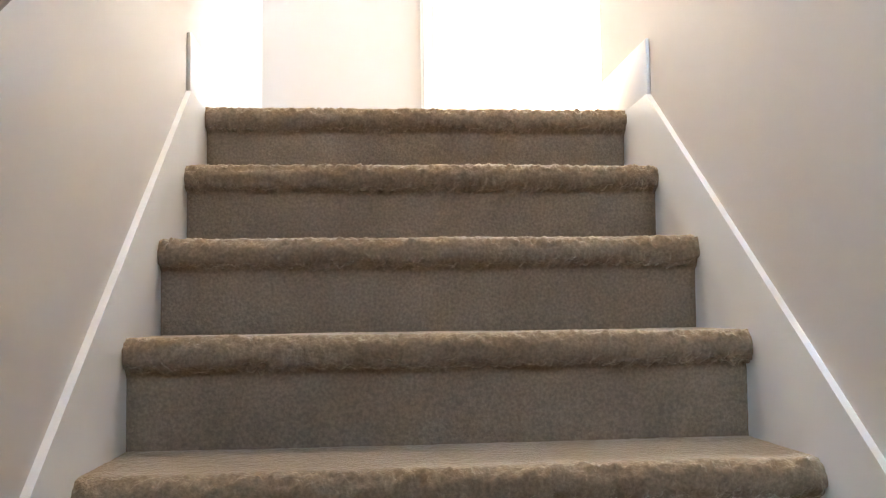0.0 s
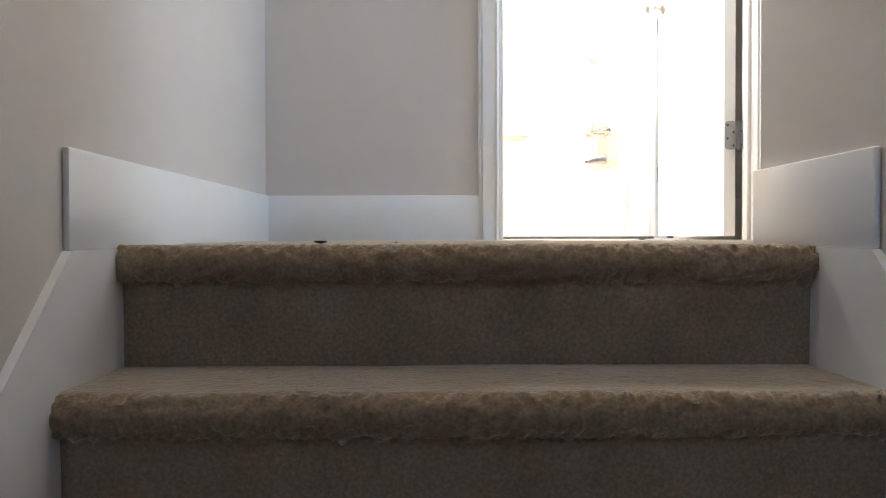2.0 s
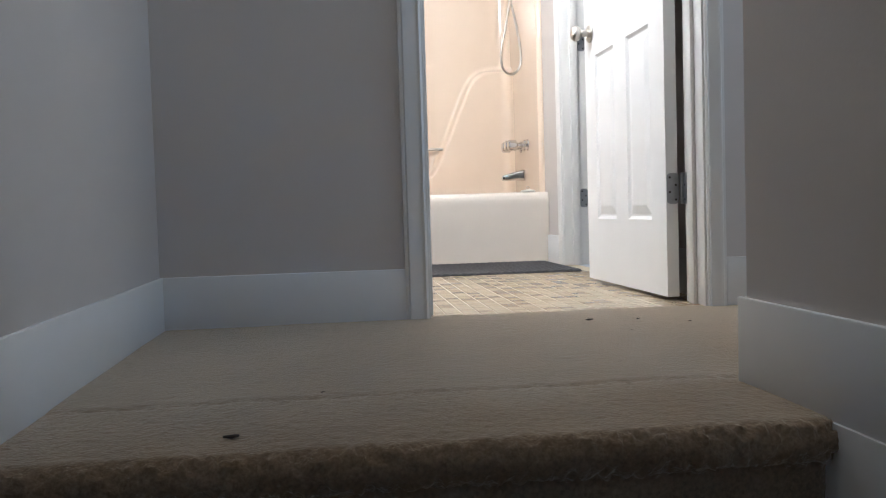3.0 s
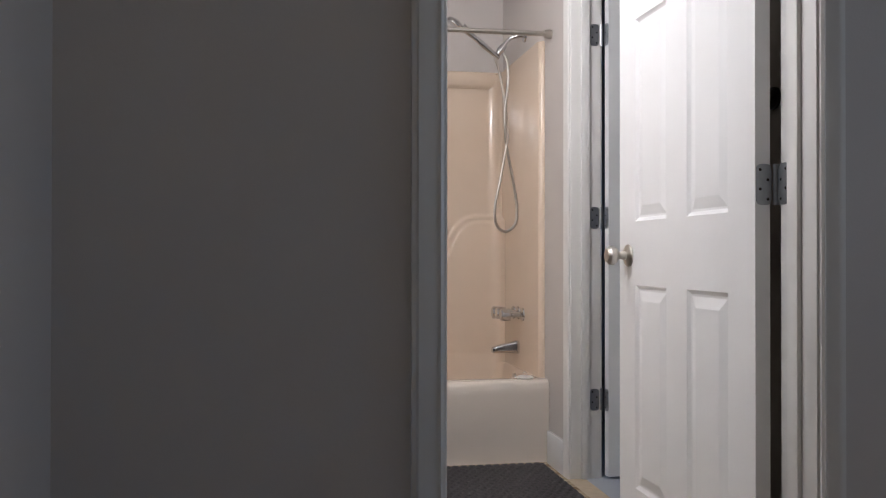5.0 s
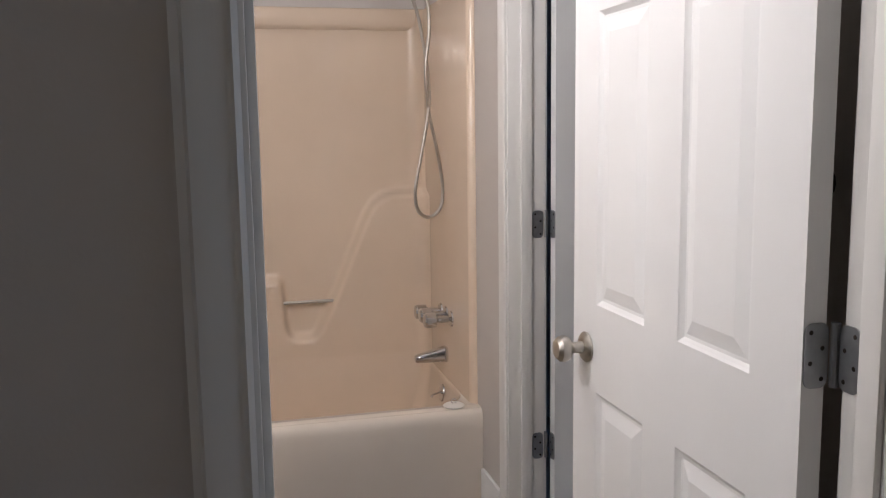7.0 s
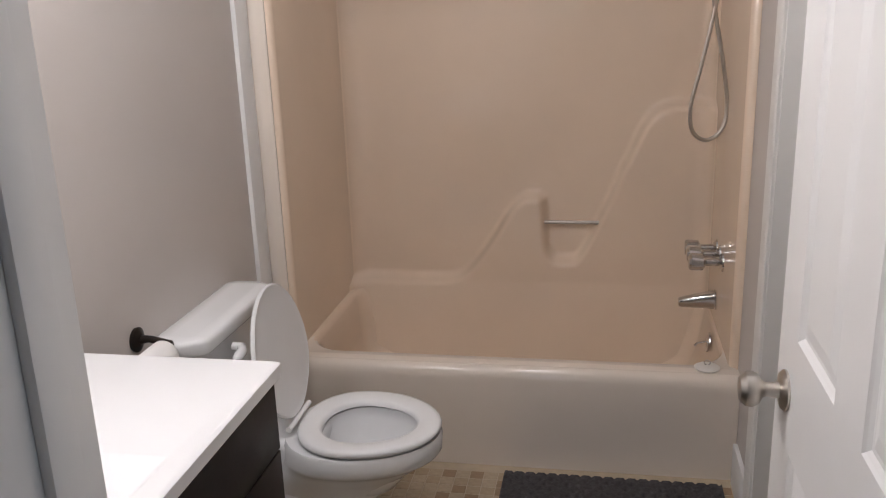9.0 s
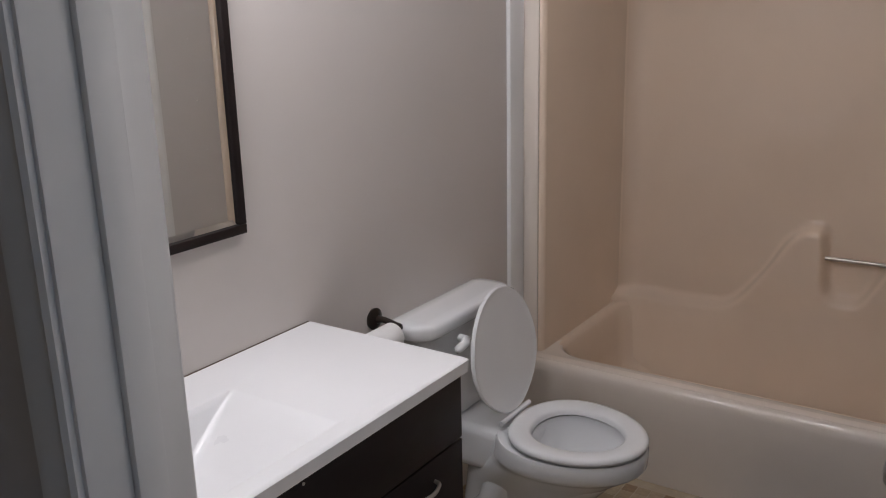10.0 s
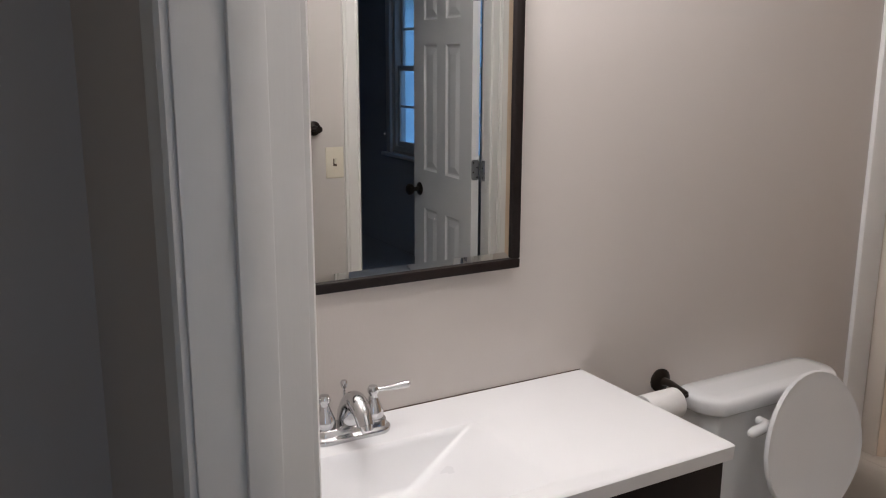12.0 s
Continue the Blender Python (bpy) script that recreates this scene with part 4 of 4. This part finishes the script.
for n, a in (("frame_bar", (MY0, MY1, MZ0, MZ0 + FW)), ("frame_bar", (MY0, MY1, MZ1 - FW, MZ1)), ("frame_bar", (MY0, MY0 + FW, MZ0 + FW, MZ1 - FW)), ("frame_bar", (MY1 - FW, MY1, MZ0 + FW, MZ1 - FW))):
    part(n, bx(XL, XL + 0.022, *a, bevel=0.003), ESPRESSO, mir)
bm = bmesh.new()
a0, a1, b0, b1 = MY0 + FW, MY1 - FW, MZ0 + FW, MZ1 - FW
rings = [[bm.verts.new(p) for p in ((XL + x, a0 + i, b0 + i), (XL + x, a1 - i, b0 + i), (XL + x, a1 - i, b1 - i), (XL + x, a0 + i, b1 - i))] for i, x in ((0, 0.002), (0, 0.0145), (0.016, 0.0162))]
join_rings(bm, rings)
part("mirror_glass", bm, SILVER, mir, "silvered mirror glass with bevelled edge", smooth=False)

rnd = random.Random(5)
for k in range(26):
    y, z = MY0 + FW + 0.02 + rnd.random() ** 1.2 * 0.60, MZ0 + FW + 0.02 + rnd.random() ** 1.6 * 0.42
    r = 0.0006 + 0.0011 * rnd.random() ** 2
    part("speck", lathe(bmesh.new(), [(0.0, 0.0), (r, 0.0), (r * 0.7, 0.0003), (0.0, 0.0004)], along((XL + 0.0163, y, z), (1, y, z)), 7), RUBBER, mir, "dried white splash on the glass")

# vanity light above the mirror
vl = thing("vanity_light", (XL, 4.02, 2.12), "three-lamp bar above the bathroom mirror", "wall lamp")
part("back_plate", bx(XL, XL + 0.025, 3.74, 4.30, 2.14, 2.22, bevel=0.005), NICKEL, vl)
for ly in (3.82, 4.02, 4.22):
    part("arm", sweep(bmesh.new(), [(XL + 0.02, ly, 2.18), (-0.265, ly, 2.18), (-0.245, ly, 2.155)], 0.008, 8), NICKEL, vl)
    part("socket_cup", lathe(bmesh.new(), [(0.0, 0.03), (0.03, 0.028), (0.034, 0.0), (0.0, 0.0)], Matrix.Translation((-0.245, ly, 2.13)), 16), NICKEL, vl)

# fixture of the added, unseen dome light on the bathroom ceiling
cl = thing("ceiling_light", (0.37, 4.50, CZ), "unseen round bathroom ceiling light with a nickel rim, added for spill", "ceiling light")
part("rim", lathe(bmesh.new(), [(0.0, 0.0), (0.15, 0.0), (0.155, -0.012), (0.145, -0.022), (0.0, -0.022)], Matrix.Translation((0.37, 4.50, CZ)), 32), NICKEL, cl)

# housing of the added, unseen recessed downlight in the ceiling over the stairs
dl = thing("added_downlight", (0.145, 2.15, CZ), "unseen recessed downlight with a white ring, added over the stairs", "ceiling light")
part("ring", lathe(bmesh.new(), [(0.085, 0.0), (0.105, 0.0), (0.104, -0.006), (0.090, -0.012), (0.085, -0.010)], Matrix.Translation((0.145, 2.15, CZ)), 32), TRIM, dl)
part("lens", lathe(bmesh.new(), [(0.0, 0.0), (0.086, 0.0), (0.086, -0.004), (0.0, -0.004)], Matrix.Translation((0.145, 2.15, CZ)), 32), SHADE, dl, "frosted lens")

# towel bar behind the door and light switch
tb = thing("towel_bar", (RX, 4.11, 1.28), "oil-rubbed bronze towel bar on the wall behind the door", "towel bar")
for y in (3.80, 4.487):
    part("wall_plate", lathe(bmesh.new(), [(0.0, 0.0), (0.027, 0.0), (0.027, 0.006), (0.012, 0.014), (0.011, 0.050), (0.013, 0.060), (0.0, 0.062)], along((RX, y, 1.28), (0, y, 1.28)), 16), BRONZE, tb)
part("rail", sweep(bmesh.new(), [(RX - 0.048, 3.79, 1.28), (RX - 0.048, 4.496, 1.28)], 0.007, 10), BRONZE, tb)
sw = thing("light_switch", (RX, 4.57, 1.15), "ivory toggle light switch plate on the bathroom wall", "light switch")
part("plate", bx(RX - 0.005, RX, 4.532, 4.604, 1.092, 1.208, bevel=0.003), IVORY, sw)
# dark slab stands for the shade inside the slot
part("slot", bx(RX - 0.0056, RX - 0.004, 4.561, 4.575, 1.136, 1.164), GAP, sw, "toggle slot with its recess shade put in as dark colour")
part("toggle", bx(RX - 0.016, RX - 0.004, 4.564, 4.572, 1.146, 1.164, bevel=0.002), IVORY, sw)
for z in (1.12, 1.18):
    part("screw", lathe(bmesh.new(), [(0.0, 0.0), (0.003, 0.0), (0.0, 0.001)], along((RX - 0.005, 4.568, z), (0, 4.568, z)), 8), IVORY, sw)

# ---- bath mat ----
bm_thing = thing("bath_mat", (0.76, 5.2, 0), "charcoal woven bath mat on the floor by the tub", "bath mat")
bm = bmesh.new()
NM, MP = 230, 0.036
rows = []
for i in range(NM + 1):
    x = 0.40 + 0.69 * i / NM
    row = []
    for j in range(NM + 1):
        y = 4.87 + 0.69 * j / NM
        u, v = (x + 0.6 * y) / MP, (x - 0.6 * y) / MP
        cell = min(abs(u - round(u)), abs(v - round(v))) * 2
        h = 0.0105 - 0.0060 * min(1.0, max(0.0, cell - 0.35) * 3.0) + 0.0008 * noise.noise(Vector((x * 240, y * 240, 0)))
        row.append(bm.verts.new((x, y, 0.001 if i in (0, NM) or j in (0, NM) else h)))
    rows.append(row)
for a, c in zip(rows, rows[1:]):
    for j in range(NM):
        bm.faces.new((a[j], c[j], c[j + 1], a[j + 1]))
part("pad", bm, MAT, bm_thing, angle=80)


# ---- windows ----
def double_hung(name, x0, x1, y, z0, z1, label):
    """A double-hung window across x in a wall opening at y."""
    w = thing(name, (0, 0, 0), label, "window", kind="structure")
    fr = 0.035
    for a in ((x0, x0 + fr, z0, z1), (x1 - fr, x1, z0, z1), (x0 + fr, x1 - fr, z0, z0 + fr), (x0 + fr, x1 - fr, z1 - fr, z1)):
        part("window_frame", bx(a[0], a[1], y, y + 0.09, a[2], a[3], bevel=0.002), TRIM, w)
    zm = (z0 + z1) / 2
    for lo, hi, yy in ((z0 + fr, zm + 0.02, y + 0.02), (zm - 0.02, z1 - fr, y + 0.05)):
        sash = part("sash", bx(x0 + fr, x1 - fr, yy, yy + 0.03, lo, lo + 0.04, bevel=0.002), TRIM, w)
        for a in ((x0 + fr, x1 - fr, hi - 0.04, hi), (x0 + fr, x0 + fr + 0.035, lo + 0.04, hi - 0.04), (x1 - fr - 0.035, x1 - fr, lo + 0.04, hi - 0.04)):
            part("rail", bx(a[0], a[1], yy, yy + 0.03, a[2], a[3], bevel=0.002), TRIM, sash)
        xm = (x0 + x1) / 2
        part("muntin", bx(xm - 0.009, xm + 0.009, yy + 0.006, yy + 0.024, lo + 0.04, hi - 0.04), TRIM, sash)
        part("muntin", bx(x0 + fr + 0.035, x1 - fr - 0.035, yy + 0.007, yy + 0.023, (lo + hi) / 2 - 0.009, (lo + hi) / 2 + 0.009), TRIM, sash)
        pane = part("pane", bx(x0 + fr + 0.03, x1 - fr - 0.03, yy + 0.013, yy + 0.017, lo + 0.035, hi - 0.035), glass, sash, smooth=False)
        pane.visible_shadow = False
    return w


WM = (WX0 + WX1) / 2
double_hung("window_5", WX0, 3.05, YBACK + 0.01, WZ0, WZ1, "white double-hung bedroom window at dusk")
double_hung("window_1", 3.07, 3.73, YBACK + 0.01, WZ0, WZ1, "white double-hung bedroom window at dusk")
double_hung("window_2", 3.75, WX1, YBACK + 0.01, WZ0, WZ1, "white double-hung bedroom window at dusk")
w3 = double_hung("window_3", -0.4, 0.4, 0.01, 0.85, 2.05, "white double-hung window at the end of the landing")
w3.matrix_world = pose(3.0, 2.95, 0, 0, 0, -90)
# unseen window, added as an opening for the stairwell fill lamp
w4 = double_hung("added_window", -0.35, 0.35, 0.01, 1.23, 2.33, "unseen double-hung window added above the foot of the stairs")
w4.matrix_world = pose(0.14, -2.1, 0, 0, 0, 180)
wt = thing("window_trim", (WM, YBACK, WZ0), "white casing and sill round the bedroom window", "trim", kind="structure")
for a in ((WX0 - 0.07, WX0, WZ0 - 0.02, WZ1 + 0.07), (WX1, WX1 + 0.07, WZ0 - 0.02, WZ1 + 0.07), (WX0, WX1, WZ1, WZ1 + 0.07)):
    part("casing", bx(a[0], a[1], YBACK - 0.024, YBACK, a[2], a[3], bevel=0.004), TRIM, wt)
part("sill", bx(WX0 - 0.10, WX1 + 0.10, YBACK - 0.06, YBACK + 0.01, WZ0 - 0.045, WZ0 - 0.02, bevel=0.006), TRIM, wt)

# ---- crumbs on the carpet ----
for cx, cy, s in ((0.657, 3.307, 0.008), (-0.091, 2.361, 0.009), (0.78, 3.30, 0.005), (0.70, 3.12, 0.003), (0.02, 2.62, 0.003), (0.88, 3.22, 0.004), (0.55, 2.75, 0.003)):
    bm = bmesh.new()
    bmesh.ops.create_icosphere(bm, subdivisions=1, radius=s)
    for v in bm.verts:
        v.co *= 1 + 0.5 * noise.noise(v.co * 300 + Vector((cx * 9, cy * 7, 0)))
        v.co.x, v.co.y, v.co.z = v.co.x * 1.5, v.co.y * 0.55 + v.co.x * 0.5, v.co.z * 0.3 + abs(v.co.x) * 0.15
    bmesh.ops.translate(bm, vec=(cx, cy, s * 0.35), verts=bm.verts)
    tagged(part("crumb", bm, CRUMB, None), "dark crumb of dirt lying on the carpet", "crumb", "crumbs on the carpet")

# ---- neighbouring house seen through the bedroom window ----
# blue of the dusk daylight is mixed into the siding colour
SIDING = mat("clapboard_dusk_blue", (0.52, 0.75, 0.92), 0.6, vary=0.06, noise_scale=3, bump=0.05)
house = thing("neighbour_house", (11.0, 11.0, ZLOW - 0.5), "neighbouring house, pale clapboard siding tinted with blue dusk light", "house")
for k in range(52):
    z = ZLOW - 0.5 + 0.11 * k
    part("clapboard", prism(bmesh.new(), [(10.8, z), (10.79, z), (10.808, z + 0.112), (10.83, z + 0.112)], "x", 8.8, 15.0), SIDING, house, smooth=False)
part("wall", bx(8.8, 15.0, 10.83, 13.0, ZLOW - 0.5, ZLOW + 5.2), SIDING, house)
part("roof", prism(bmesh.new(), [(10.5, ZLOW + 5.2), (11.9, ZLOW + 6.4), (13.3, ZLOW + 5.2)], "x", 8.5, 15.3), DUSK_DIM, house)

# ---- ground outside ----
structure("ground", bx(-60, 60, -60, 60, ZLOW - 0.6, ZLOW - 0.5), GROUT, "plain ground outside the house", "ground")

# ---- bathroom floor tiles ----
TP = 0.046
tile_mesh = mesh_of("floor_tile", bx(-TP / 2 + 0.0018, TP / 2 - 0.0018, -TP / 2 + 0.0018, TP / 2 - 0.0018, -0.004, 0.0, bevel=0.001, seg=1), TILE)
floor_tiles = thing("floor_bathroom", (0.36, 4.6, 0), "sheet of small beige and brown mosaic floor tiles", "floor", kind="structure")
near_tiles, verts, faces = 0, [], []
for i in range(int((RX - XL) / TP)):
    for j in range(int((TF - 3.534) / TP)):
        tx, ty = XL + TP * (i + 0.5), 3.534 + TP * (j + 0.5)
        if near_tiles < 300 and 0.06 < tx < 1.0 and (5.0 < ty and not (tx > 0.44 and ty < 5.52) or ty < 3.80):
            ob = new("tile", tile_mesh)
            ob.parent = floor_tiles
            ob.matrix_parent_inverse = floor_tiles.matrix_world.inverted()
            ob.location = (tx, ty, 0)
            near_tiles += 1
        else:
            h, k = TP / 2 - 0.0018, len(verts)
            for z, g in ((-0.004, 0.0), (0.0, 0.001)):
                verts += [(tx - h + g, ty - h + g, z), (tx + h - g, ty - h + g, z), (tx + h - g, ty + h - g, z), (tx - h + g, ty + h - g, z)]
            faces += [(k + 4, k + 5, k + 6, k + 7)] + [(k + a, k + (a + 1) % 4, k + 4 + (a + 1) % 4, k + 4 + a) for a in range(4)]
me = bpy.data.meshes.new("tile_field")
me.from_pydata(verts, [], faces)
me.materials.append(TILE)
rest = new("tile_field", me)
rest.parent = floor_tiles
rest.matrix_parent_inverse = floor_tiles.matrix_world.inverted()
tagged(rest, kind="stuff")
